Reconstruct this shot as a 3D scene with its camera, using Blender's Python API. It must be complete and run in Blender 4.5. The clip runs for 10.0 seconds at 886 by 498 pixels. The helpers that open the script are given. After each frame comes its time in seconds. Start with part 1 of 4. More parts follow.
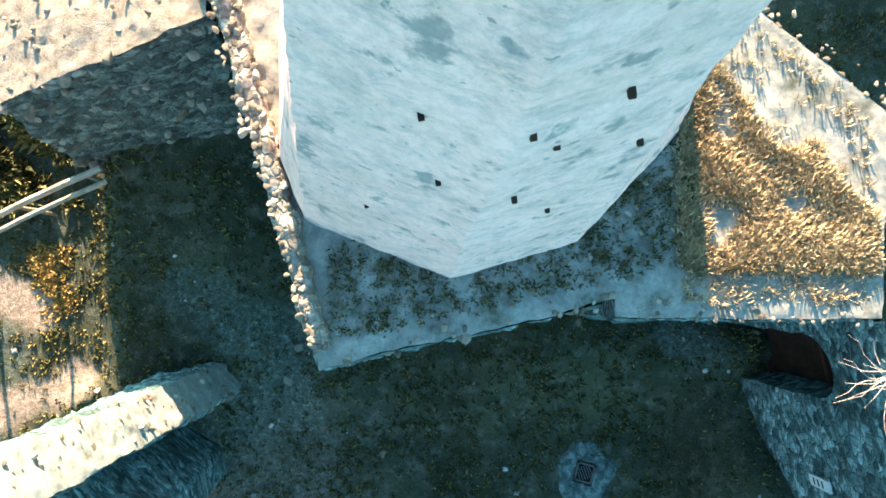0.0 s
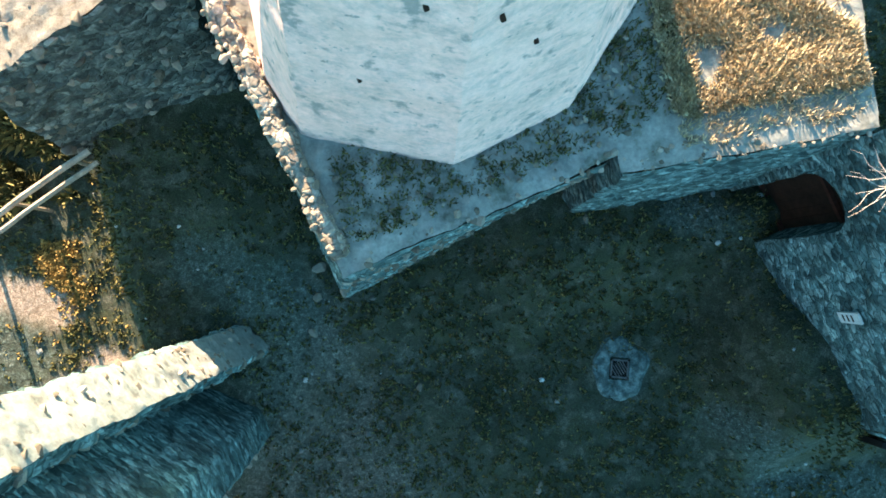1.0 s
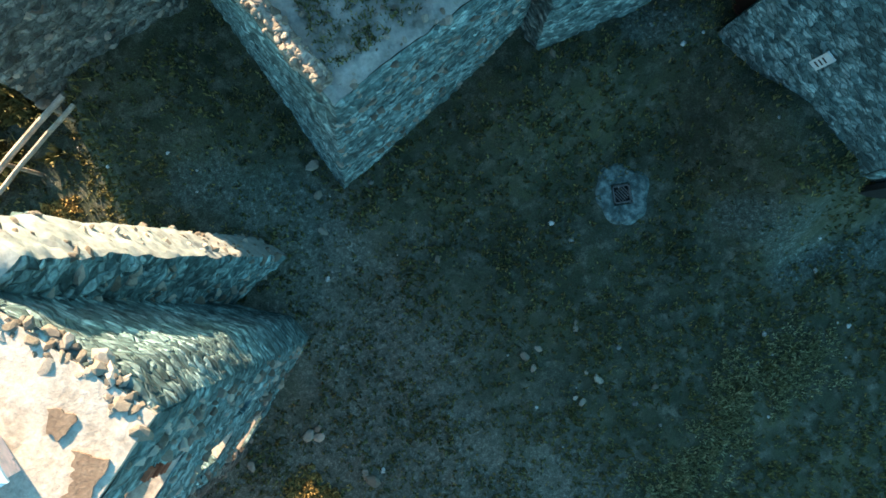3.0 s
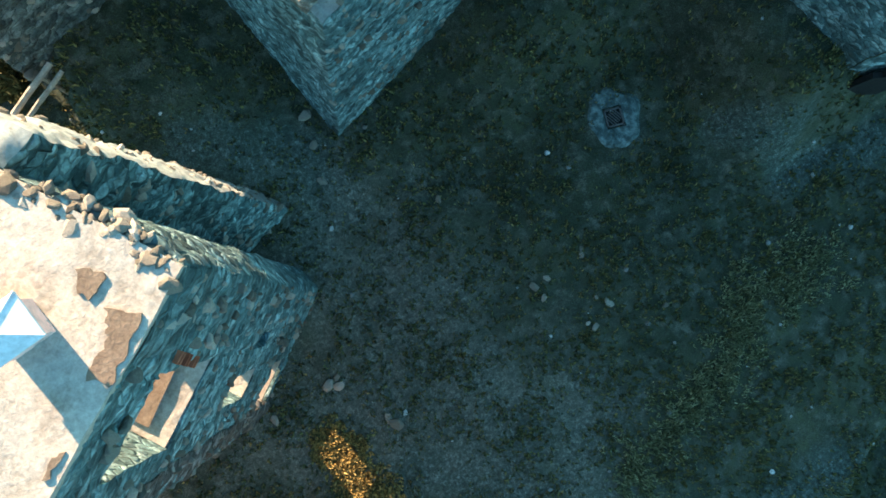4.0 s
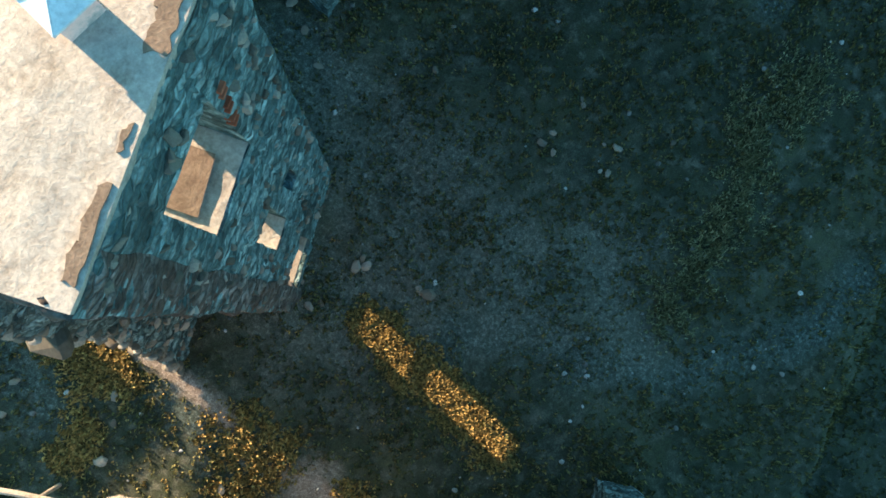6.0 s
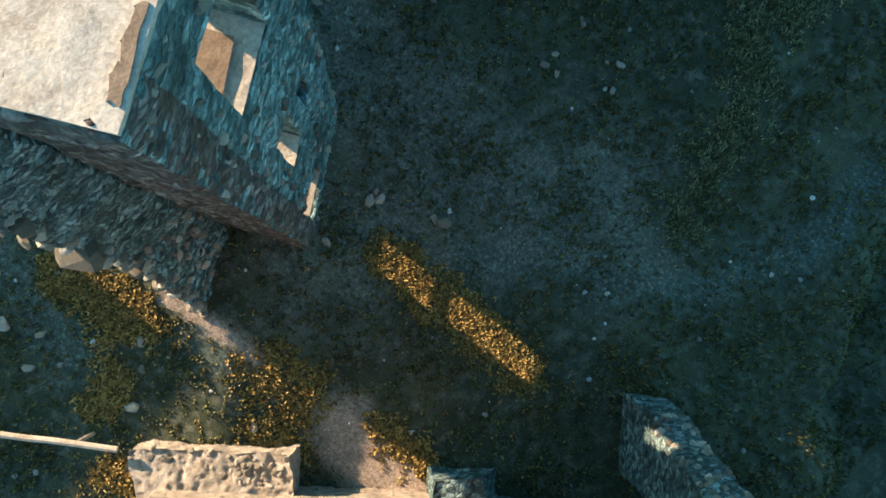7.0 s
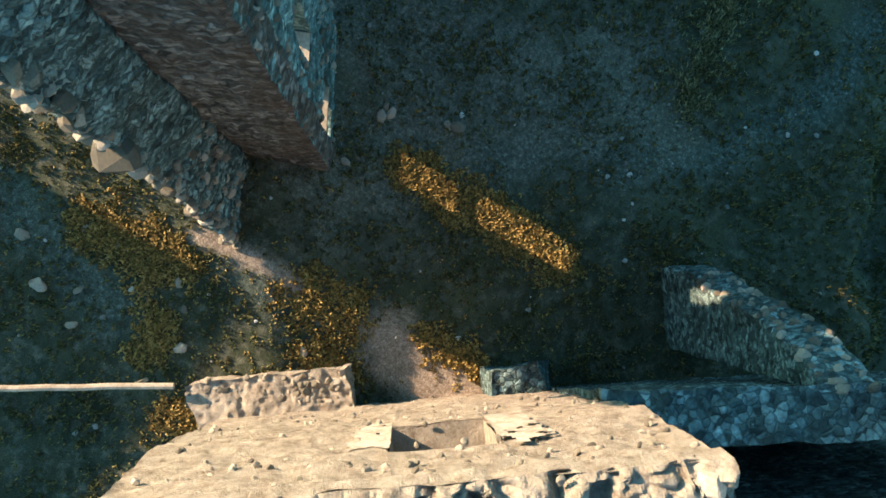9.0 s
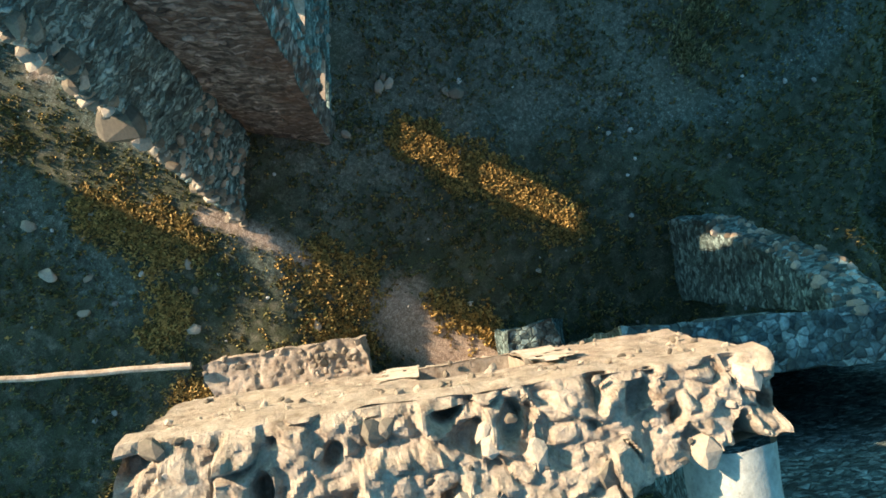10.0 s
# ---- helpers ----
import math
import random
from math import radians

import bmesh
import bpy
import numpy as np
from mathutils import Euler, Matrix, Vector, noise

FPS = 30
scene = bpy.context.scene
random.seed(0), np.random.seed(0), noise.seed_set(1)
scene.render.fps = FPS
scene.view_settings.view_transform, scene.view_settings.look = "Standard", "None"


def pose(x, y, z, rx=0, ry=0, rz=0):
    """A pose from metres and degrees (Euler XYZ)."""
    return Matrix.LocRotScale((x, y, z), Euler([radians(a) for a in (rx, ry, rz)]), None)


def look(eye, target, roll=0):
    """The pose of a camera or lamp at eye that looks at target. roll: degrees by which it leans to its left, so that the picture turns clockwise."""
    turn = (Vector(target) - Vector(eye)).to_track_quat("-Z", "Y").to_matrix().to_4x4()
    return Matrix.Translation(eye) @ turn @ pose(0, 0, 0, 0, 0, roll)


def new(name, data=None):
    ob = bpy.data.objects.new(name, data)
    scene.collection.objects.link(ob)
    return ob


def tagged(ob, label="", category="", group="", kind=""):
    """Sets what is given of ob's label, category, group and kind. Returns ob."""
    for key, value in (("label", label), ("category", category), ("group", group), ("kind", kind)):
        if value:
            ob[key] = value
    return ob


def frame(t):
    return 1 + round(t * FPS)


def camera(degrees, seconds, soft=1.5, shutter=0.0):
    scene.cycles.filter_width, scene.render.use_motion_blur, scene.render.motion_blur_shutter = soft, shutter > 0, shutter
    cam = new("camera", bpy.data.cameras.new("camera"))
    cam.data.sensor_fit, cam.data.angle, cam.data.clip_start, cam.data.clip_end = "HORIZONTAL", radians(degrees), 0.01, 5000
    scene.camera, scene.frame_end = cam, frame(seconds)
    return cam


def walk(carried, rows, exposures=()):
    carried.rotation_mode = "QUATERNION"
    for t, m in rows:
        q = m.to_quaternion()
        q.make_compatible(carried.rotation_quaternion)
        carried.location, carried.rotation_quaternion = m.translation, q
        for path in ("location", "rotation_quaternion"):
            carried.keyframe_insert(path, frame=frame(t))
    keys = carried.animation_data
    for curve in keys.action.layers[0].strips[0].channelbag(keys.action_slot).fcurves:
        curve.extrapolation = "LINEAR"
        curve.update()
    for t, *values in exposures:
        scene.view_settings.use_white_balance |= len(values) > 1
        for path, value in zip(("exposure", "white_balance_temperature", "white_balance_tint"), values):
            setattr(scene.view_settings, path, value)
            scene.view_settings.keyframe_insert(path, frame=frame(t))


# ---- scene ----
cam = camera(63.1, 10.0, soft=1.7)
METRES, EYE, TILT, LEAN, TURN = 20.0, 25.0, -87.8, -3.44, 0.0
ROWS = [
    (0.0, 0.0, 0.0, 0.0, 0.0, -0.0, -0.0),
    (0.5, -0.0156, -0.0011, -0.0558, -0.16, -0.27, 5.28),
    (1.0, -0.0252, -0.0074, -0.1102, -0.44, -0.67, 10.95),
    (1.5, -0.0357, -0.0147, -0.1622, -0.7, -0.97, 15.23),
    (2.0, -0.0535, -0.0218, -0.2115, -0.94, -1.27, 18.92),
    (2.5, -0.0757, -0.0308, -0.2578, -1.17, -1.58, 22.32),
    (4.0, -0.1575, -0.0457, -0.3854, -1.93, -2.48, 31.42),
    (4.5, -0.1894, -0.0514, -0.4242, -2.17, -2.77, 33.42),
    (5.0, -0.2274, -0.0558, -0.4653, -2.45, -3.08, 35.66),
    (5.5, -0.2672, -0.0602, -0.5039, -2.71, -3.41, 37.87),
    (7.0, -0.4155, -0.07, -0.61, -3.62, -4.62, 44.5),
    (7.5, -0.4643, -0.071, -0.6379, -3.91, -4.88, 46.6),
    (8.0, -0.5068, -0.0698, -0.6588, -4.33, -5.21, 48.92),
    (8.5, -0.5388, -0.0708, -0.6698, -4.71, -5.55, 51.01),
    (9.0, -0.5712, -0.0739, -0.6781, -5.2, -6.06, 53.26),
    (9.5, -0.6014, -0.0715, -0.6883, -5.72, -6.52, 55.37),
    (10.0, -0.6269, -0.0739, -0.6978, -6.15, -6.92, 57.1),
]
walk(cam, [(t, pose(0, 0, EYE, TILT, LEAN, TURN) @ pose(METRES * x, METRES * y, METRES * z, 90 + pitch, roll, yaw)) for t, x, y, z, yaw, pitch, roll in ROWS],
     exposures=[(0.0, 3.1), (1.0, 3.0), (2.5, 2.8), (4.5, 2.58), (5.5, 2.45), (7.5, 2.2), (10.0, 2.15)])

# ---- world and sun ----
SUN_TO = Vector((-0.14, 1.0, 0.29)).normalized()
world = bpy.data.worlds.new("sky")
scene.world = world
world.use_nodes = True
wn, wl = world.node_tree.nodes, world.node_tree.links
sky = wn.new("ShaderNodeTexSky")
sky.sky_type, sky.sun_disc = "NISHITA", False
sky.sun_elevation = math.asin(SUN_TO.z)
sky.sun_rotation = math.atan2(SUN_TO.x, SUN_TO.y)
tint = wn.new("ShaderNodeMix")
tint.data_type, tint.blend_type = "RGBA", "MULTIPLY"
tint.inputs["Factor"].default_value = 1.0
tint.inputs["B"].default_value = (0.50, 1.0, 1.06, 1)
wl.new(sky.outputs[0], tint.inputs["A"])
wl.new(tint.outputs["Result"], wn["Background"].inputs["Color"])
wn["Background"].inputs["Strength"].default_value = 0.085
sun = new("sun", bpy.data.lights.new("sun", "SUN"))
sun.data.energy, sun.data.angle, sun.data.color = 4.4, radians(0.6), (1.0, 0.72, 0.48)
sun.matrix_world = look((0, 0, 60), Vector((0, 0, 60)) - SUN_TO)


# ---- materials ----
def node_mat(name, rough=0.9):
    m = bpy.data.materials.new(name)
    m.use_nodes = True
    nt = m.node_tree
    b = nt.nodes["Principled BSDF"]
    b.inputs["Roughness"].default_value = rough
    b.inputs["Specular IOR Level"].default_value = 0.2
    return m, nt, b


def noise_node(nt, vec, scale, detail=6.0, rough=0.6):
    n = nt.nodes.new("ShaderNodeTexNoise")
    n.inputs["Scale"].default_value = scale
    n.inputs["Detail"].default_value = detail
    n.inputs["Roughness"].default_value = rough
    nt.links.new(vec, n.inputs["Vector"])
    return n.outputs["Fac"]


def ramp_node(nt, fac, stops):
    r = nt.nodes.new("ShaderNodeValToRGB")
    e = r.color_ramp.elements
    while len(e) < len(stops):
        e.new(0.5)
    for k, (p, c) in zip(e, stops):
        k.position, k.color = p, (*c, 1)
    nt.links.new(fac, r.inputs["Fac"])
    return r.outputs["Color"]


def mix_node(nt, a, b, fac, blend="MIX"):
    m = nt.nodes.new("ShaderNodeMix")
    m.data_type, m.blend_type = "RGBA", blend
    for sock, val in (("A", a), ("B", b), ("Factor", fac)):
        if hasattr(val, "links") or hasattr(val, "is_linked"):
            nt.links.new(val, m.inputs[sock])
        elif sock == "Factor":
            m.inputs[sock].default_value = val
        else:
            m.inputs[sock].default_value = (*val, 1)
    return m.outputs["Result"]


def bump_node(nt, b, height, strength, distance):
    n = nt.nodes.new("ShaderNodeBump")
    n.inputs["Strength"].default_value, n.inputs["Distance"].default_value = strength, distance
    nt.links.new(height, n.inputs["Height"])
    nt.links.new(n.outputs["Normal"], b.inputs["Normal"])


def geo_vec(nt, scale=(1, 1, 1)):
    g = nt.nodes.new("ShaderNodeTexCoord")
    m = nt.nodes.new("ShaderNodeMapping")
    m.inputs["Scale"].default_value = scale
    nt.links.new(g.outputs["Object"], m.inputs["Vector"])
    return m.outputs["Vector"]


def masonry(name, dark, mid, light, mortar, size=2.6, squash=1.7, joints=0.75, stain=(0.05, 0.05, 0.04), stain_amt=0.5):
    m, nt, b = node_mat(name)
    vec = geo_vec(nt, (1, 1, squash))
    warp = nt.nodes.new("ShaderNodeTexNoise")
    warp.inputs["Scale"].default_value = 2.0
    nt.links.new(vec, warp.inputs["Vector"])
    add = nt.nodes.new("ShaderNodeVectorMath")
    add.operation = "MULTIPLY_ADD"
    add.inputs[1].default_value = (0.35, 0.35, 0.35)
    nt.links.new(warp.outputs["Color"], add.inputs[0])
    nt.links.new(vec, add.inputs[2])
    cell = nt.nodes.new("ShaderNodeTexVoronoi")
    cell.inputs["Scale"].default_value = size
    edge = nt.nodes.new("ShaderNodeTexVoronoi")
    edge.feature = "DISTANCE_TO_EDGE"
    edge.inputs["Scale"].default_value = size
    for n in (cell, edge):
        nt.links.new(add.outputs[0], n.inputs["Vector"])
    sep = nt.nodes.new("ShaderNodeSeparateColor")
    nt.links.new(cell.outputs["Color"], sep.inputs[0])
    stone = ramp_node(nt, sep.outputs[0], [(0.0, dark), (0.5, mid), (1.0, light)])
    big = noise_node(nt, geo_vec(nt), 0.45, 5)
    fine = noise_node(nt, geo_vec(nt), 9.0, 8, 0.7)
    joint = ramp_node(nt, edge.outputs["Distance"], [(0.0, (joints,) * 3), (0.09, (0, 0, 0))])
    col = mix_node(nt, stone, mortar, joint)
    grain = ramp_node(nt, fine, [(0.3, (0.4,) * 3), (0.7, (1.4,) * 3)])
    col = mix_node(nt, col, grain, 0.8, "MULTIPLY")
    mid_f = noise_node(nt, geo_vec(nt), 2.6, 10, 0.72)
    col = mix_node(nt, col, ramp_node(nt, mid_f, [(0.33, (0.35,) * 3), (0.5, (0.95,) * 3), (0.66, (1.7,) * 3)]), 0.85, "MULTIPLY")
    patch = ramp_node(nt, big, [(0.45, (0, 0, 0)), (0.68, (stain_amt,) * 3)])
    col = mix_node(nt, col, stain, patch)
    nt.links.new(col, b.inputs["Base Color"])
    h = nt.nodes.new("ShaderNodeMath")
    h.operation = "MULTIPLY_ADD"
    h.inputs[1].default_value = 0.6
    hj = ramp_node(nt, edge.outputs["Distance"], [(0.0, (0, 0, 0)), (0.16, (1, 1, 1))])
    nt.links.new(fine, h.inputs[0])
    nt.links.new(hj, h.inputs[2])
    bump_node(nt, b, h.outputs[0], 0.8, 0.05)
    return m


def mottled(name, stops, scale=1.2, fine=14.0, rough=0.92, bump=0.5, dist=0.03, speck=None):
    m, nt, b = node_mat(name, rough)
    f1 = noise_node(nt, geo_vec(nt), scale, 8, 0.65)
    f2 = noise_node(nt, geo_vec(nt), fine, 8, 0.7)
    col = ramp_node(nt, f1, stops)
    col = mix_node(nt, col, ramp_node(nt, f2, [(0.3, (0.6,) * 3), (0.7, (1.2,) * 3)]), 0.8, "MULTIPLY")
    if speck:
        f3 = noise_node(nt, geo_vec(nt), scale * 3.1, 6, 0.75)
        col = mix_node(nt, col, speck, ramp_node(nt, f3, [(0.6, (0, 0, 0)), (0.68, (0.8,) * 3)]))
    nt.links.new(col, b.inputs["Base Color"])
    bump_node(nt, b, f2, bump, dist)
    return m


def per_piece(name, stops, fine=10.0, island=False, rough=0.9):
    m, nt, b = node_mat(name, rough)
    if island:
        r = nt.nodes.new("ShaderNodeNewGeometry").outputs["Random Per Island"]
    else:
        r = nt.nodes.new("ShaderNodeObjectInfo").outputs["Random"]
    f2 = noise_node(nt, geo_vec(nt), fine, 6, 0.7)
    col = ramp_node(nt, r, stops)
    col = mix_node(nt, col, ramp_node(nt, f2, [(0.3, (0.6,) * 3), (0.7, (1.2,) * 3)]), 0.8, "MULTIPLY")
    nt.links.new(col, b.inputs["Base Color"])
    bump_node(nt, b, f2, 0.5, 0.02)
    return m


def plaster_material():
    m, nt, b = node_mat("pale_plaster_warmed", 0.85)
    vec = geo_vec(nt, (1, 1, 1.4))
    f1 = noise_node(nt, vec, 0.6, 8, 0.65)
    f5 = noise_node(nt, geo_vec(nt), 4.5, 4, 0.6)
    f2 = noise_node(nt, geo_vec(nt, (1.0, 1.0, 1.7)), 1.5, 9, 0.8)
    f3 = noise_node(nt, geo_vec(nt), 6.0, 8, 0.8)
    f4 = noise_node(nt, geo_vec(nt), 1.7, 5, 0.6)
    # Pink in the base offsets the teal skylight; the plaster is near white.
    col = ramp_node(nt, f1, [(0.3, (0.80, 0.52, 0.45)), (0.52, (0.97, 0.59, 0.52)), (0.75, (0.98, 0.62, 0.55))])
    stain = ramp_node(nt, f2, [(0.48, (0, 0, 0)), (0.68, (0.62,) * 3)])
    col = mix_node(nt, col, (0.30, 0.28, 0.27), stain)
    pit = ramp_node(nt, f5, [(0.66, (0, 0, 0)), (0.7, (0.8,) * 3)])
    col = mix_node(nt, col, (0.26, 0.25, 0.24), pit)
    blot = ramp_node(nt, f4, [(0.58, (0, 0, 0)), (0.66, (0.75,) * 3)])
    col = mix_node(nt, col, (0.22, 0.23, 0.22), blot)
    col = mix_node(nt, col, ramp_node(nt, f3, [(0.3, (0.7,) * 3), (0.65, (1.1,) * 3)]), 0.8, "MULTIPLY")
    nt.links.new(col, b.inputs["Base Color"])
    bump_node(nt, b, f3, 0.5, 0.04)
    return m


def ground_material():
    m, nt, b = node_mat("earth_and_grass", 0.95)
    f1 = noise_node(nt, geo_vec(nt), 0.42, 8, 0.68)
    f2 = noise_node(nt, geo_vec(nt), 7.0, 8, 0.75)
    f3 = noise_node(nt, geo_vec(nt), 26.0, 5, 0.75)
    f4 = noise_node(nt, geo_vec(nt), 2.2, 7, 0.7)
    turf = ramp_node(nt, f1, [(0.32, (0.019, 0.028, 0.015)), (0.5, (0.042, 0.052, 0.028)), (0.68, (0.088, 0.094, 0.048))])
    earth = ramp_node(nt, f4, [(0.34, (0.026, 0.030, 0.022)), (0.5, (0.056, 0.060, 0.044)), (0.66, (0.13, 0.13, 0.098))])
    turf = mix_node(nt, turf, earth, ramp_node(nt, f4, [(0.42, (0.15,) * 3), (0.6, (0.85,) * 3)]))
    grit = ramp_node(nt, f2, [(0.36, (0.026, 0.036, 0.031)), (0.5, (0.060, 0.082, 0.072)), (0.6, (0.15, 0.195, 0.178)), (0.68, (0.36, 0.42, 0.395))])
    at = nt.nodes.new("ShaderNodeAttribute")
    at.attribute_name = "worn"
    col = mix_node(nt, turf, grit, at.outputs["Fac"])
    dust = ramp_node(nt, f2, [(0.34, (0.048, 0.053, 0.043)), (0.5, (0.115, 0.118, 0.096)), (0.66, (0.29, 0.285, 0.235))])
    dry = nt.nodes.new("ShaderNodeAttribute")
    dry.attribute_name = "dry"
    col = mix_node(nt, col, dust, dry.outputs["Fac"])
    sand = ramp_node(nt, f2, [(0.34, (0.17, 0.125, 0.095)), (0.5, (0.31, 0.245, 0.195)), (0.66, (0.45, 0.375, 0.31))])
    bare = nt.nodes.new("ShaderNodeAttribute")
    bare.attribute_name = "bare"
    col = mix_node(nt, col, sand, bare.outputs["Fac"])
    col = mix_node(nt, col, ramp_node(nt, f3, [(0.32, (0.25,) * 3), (0.52, (0.9,) * 3), (0.72, (2.1,) * 3)]), 0.95, "MULTIPLY")
    nt.links.new(col, b.inputs["Base Color"])
    bump_node(nt, b, f2, 0.8, 0.06)
    return m


GROUND = ground_material()
# LIME carries the teal of shade in its colour; CREAM is the sunlit version.
LIME = masonry("shade_tinted_limestone", (0.040, 0.074, 0.076), (0.135, 0.225, 0.228), (0.35, 0.49, 0.49), (0.10, 0.165, 0.165), 3.8, stain=(0.035, 0.05, 0.046), stain_amt=0.75)
CREAM = masonry("sunlit_limestone_rubble", (0.15, 0.125, 0.10), (0.31, 0.265, 0.22), (0.50, 0.44, 0.37), (0.30, 0.26, 0.215), 3.6)
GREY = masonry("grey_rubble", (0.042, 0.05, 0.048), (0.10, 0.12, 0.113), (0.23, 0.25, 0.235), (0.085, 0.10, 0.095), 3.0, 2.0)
TERRACE = mottled("terrace_earth", [(0.34, (0.08, 0.085, 0.06)), (0.46, (0.22, 0.22, 0.195)), (0.7, (0.37, 0.36, 0.32))], 1.1, 8.0, speck=(0.12, 0.11, 0.09))
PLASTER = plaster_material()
LIMEWASH = mottled("limewashed_rubble", [(0.3, (0.16, 0.16, 0.145)), (0.42, (0.25, 0.27, 0.25)), (0.75, (0.36, 0.38, 0.35))], 2.2, 9.0, speck=(0.13, 0.13, 0.11))
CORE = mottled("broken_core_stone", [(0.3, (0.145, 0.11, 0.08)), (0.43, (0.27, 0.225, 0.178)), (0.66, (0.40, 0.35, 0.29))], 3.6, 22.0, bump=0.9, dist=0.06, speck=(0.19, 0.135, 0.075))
SCREED = mottled("pale_roof_screed", [(0.3, (0.30, 0.245, 0.19)), (0.5, (0.42, 0.37, 0.31)), (0.8, (0.49, 0.44, 0.38))], 1.5, 12.0)
ROCK = per_piece("weathered_limestone", [(0.0, (0.10, 0.085, 0.065)), (0.5, (0.21, 0.18, 0.14)), (1.0, (0.38, 0.33, 0.27))])
WOOD = mottled("silvered_wood", [(0.3, (0.22, 0.17, 0.12)), (0.6, (0.42, 0.36, 0.29))], 3.0, 20.0)
DARK = mottled("dark_timber_and_hole", [(0.3, (0.02, 0.012, 0.008)), (0.7, (0.06, 0.03, 0.02))], 2.0, 12.0)
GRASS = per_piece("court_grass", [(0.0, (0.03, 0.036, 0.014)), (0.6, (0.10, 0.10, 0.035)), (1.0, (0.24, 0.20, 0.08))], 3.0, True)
SUN_GRASS = per_piece("sunlit_gold_grass", [(0.0, (0.06, 0.05, 0.018)), (0.5, (0.26, 0.175, 0.055)), (1.0, (0.50, 0.34, 0.12))], 3.0, True)
MATTED = per_piece("matted_grass", [(0.0, (0.06, 0.072, 0.03)), (0.6, (0.22, 0.23, 0.12)), (1.0, (0.46, 0.45, 0.27))], 3.0, True)
STRAW = per_piece("sunlit_straw_grass", [(0.0, (0.34, 0.26, 0.15)), (0.5, (0.54, 0.43, 0.27)), (1.0, (0.68, 0.57, 0.40))], 3.0, True)
PEBBLE = per_piece("pale_pebble", [(0.0, (0.12, 0.12, 0.11)), (0.6, (0.3, 0.3, 0.28)), (1.0, (0.55, 0.55, 0.52))], 10.0, True)
TILE = mottled("brown_tile_bed", [(0.3, (0.14, 0.095, 0.066)), (0.6, (0.235, 0.17, 0.12))], 4.0, 18.0)
BROWN = masonry("brown_rubble", (0.05, 0.046, 0.042), (0.125, 0.112, 0.10), (0.27, 0.25, 0.235), (0.07, 0.066, 0.062), 3.4, 2.4, stain=(0.10, 0.062, 0.045), stain_amt=0.7)
# Shade's teal is mixed into the colour of this rubble.
SHADE_RUBBLE = masonry("shade_tinted_rubble", (0.032, 0.052, 0.053), (0.092, 0.148, 0.15), (0.26, 0.37, 0.375), (0.050, 0.078, 0.08), 4.6, 2.0, 0.85)
BRICK = per_piece("red_brick", [(0.0, (0.25, 0.06, 0.03)), (1.0, (0.42, 0.13, 0.07))])
METAL = mottled("white_sheet_metal", [(0.3, (0.55, 0.6, 0.64)), (0.7, (0.72, 0.76, 0.8))], 1.5, 10.0, 0.45, 0.05, 0.01)
RUST = mottled("rusty_iron", [(0.3, (0.05, 0.02, 0.014)), (0.7, (0.10, 0.038, 0.026))], 5.0, 22.0)
CONCRETE = mottled("cracked_concrete", [(0.32, (0.03, 0.045, 0.042)), (0.48, (0.075, 0.11, 0.105)), (0.66, (0.22, 0.29, 0.275))], 4.0, 12.0)
WHITE = mottled("white_paint", [(0.3, (0.62, 0.62, 0.6)), (0.7, (0.8, 0.8, 0.78))], 3.0, 16.0, 0.6, 0.1)
IRON = mottled("dark_iron", [(0.3, (0.07, 0.07, 0.07)), (0.7, (0.15, 0.14, 0.13))], 6.0, 30.0, 0.6)
BLACK = mottled("shaded_hole_black", [(0.3, (0.01, 0.01, 0.01)), (0.7, (0.02, 0.02, 0.02))], 6.0, 30.0)
TWIG = mottled("grey_twig", [(0.3, (0.3, 0.26, 0.24)), (0.7, (0.5, 0.45, 0.42))], 6.0, 30.0)



# ---- building helpers ----
def obj(name, bm, mat, parent=None, label="", smooth=False):
    me = bpy.data.meshes.new(name)
    bm.to_mesh(me)
    bm.free()
    for p in me.polygons:
        p.use_smooth = smooth
    me.materials.append(mat)
    ob = new(name, me)
    ob.parent = parent
    if label:
        ob["label"] = label
    return ob


part = obj


def empty(name, label, category, group="", kind=""):
    return tagged(new(name), label, category, group, kind)


def lerp(a, b, t):
    return a + (b - a) * t


def sstep(a, b, x):
    t = min(1.0, max(0.0, (x - a) / (b - a)))
    return t * t * (3 - 2 * t)


def stone_relief(p, size):
    """Height of rubble masonry at a place: stones proud, joints set back."""
    q = Vector((p.x * size, p.y * size, p.z * size * 1.6)) + noise.noise_vector(p * 1.3) * 0.25
    d, pts = noise.voronoi(q)
    edge = min(1.0, (d[1] - d[0]) * 3.0)
    r = noise.cell(pts[0] * 7.31)
    return edge * (0.55 + 0.45 * r)


def sheet(bm, corners, res=0.16, amp=0.07, wob=0.06, size=2.4, tag=None):
    """A rough masonry face between four corners (a b c d in turn), its stones standing out of it."""
    a, b, c, d = [Vector(k) for k in corners]
    nu = max(2, int(max((b - a).length, (c - d).length) / res))
    nv = max(2, int(max((d - a).length, (c - b).length) / res))
    n = ((c - a).cross(d - b)).normalized()
    grid = []
    for i in range(nu + 1):
        row = []
        for j in range(nv + 1):
            u, v = i / nu, j / nv
            p = lerp(lerp(a, b, u), lerp(d, c, u), v)
            w = noise.noise_vector(p * 0.9) * wob + noise.noise_vector(p * 3.1) * wob * 0.5
            edge = min(1.0, min(i, nu - i, j, nv - j) / 1.0)
            row.append(bm.verts.new(p + w + n * (amp * stone_relief(p, size) * edge)))
        grid.append(row)
    for i in range(nu):
        for j in range(nv):
            bm.faces.new((grid[i][j], grid[i + 1][j], grid[i + 1][j + 1], grid[i][j + 1]))


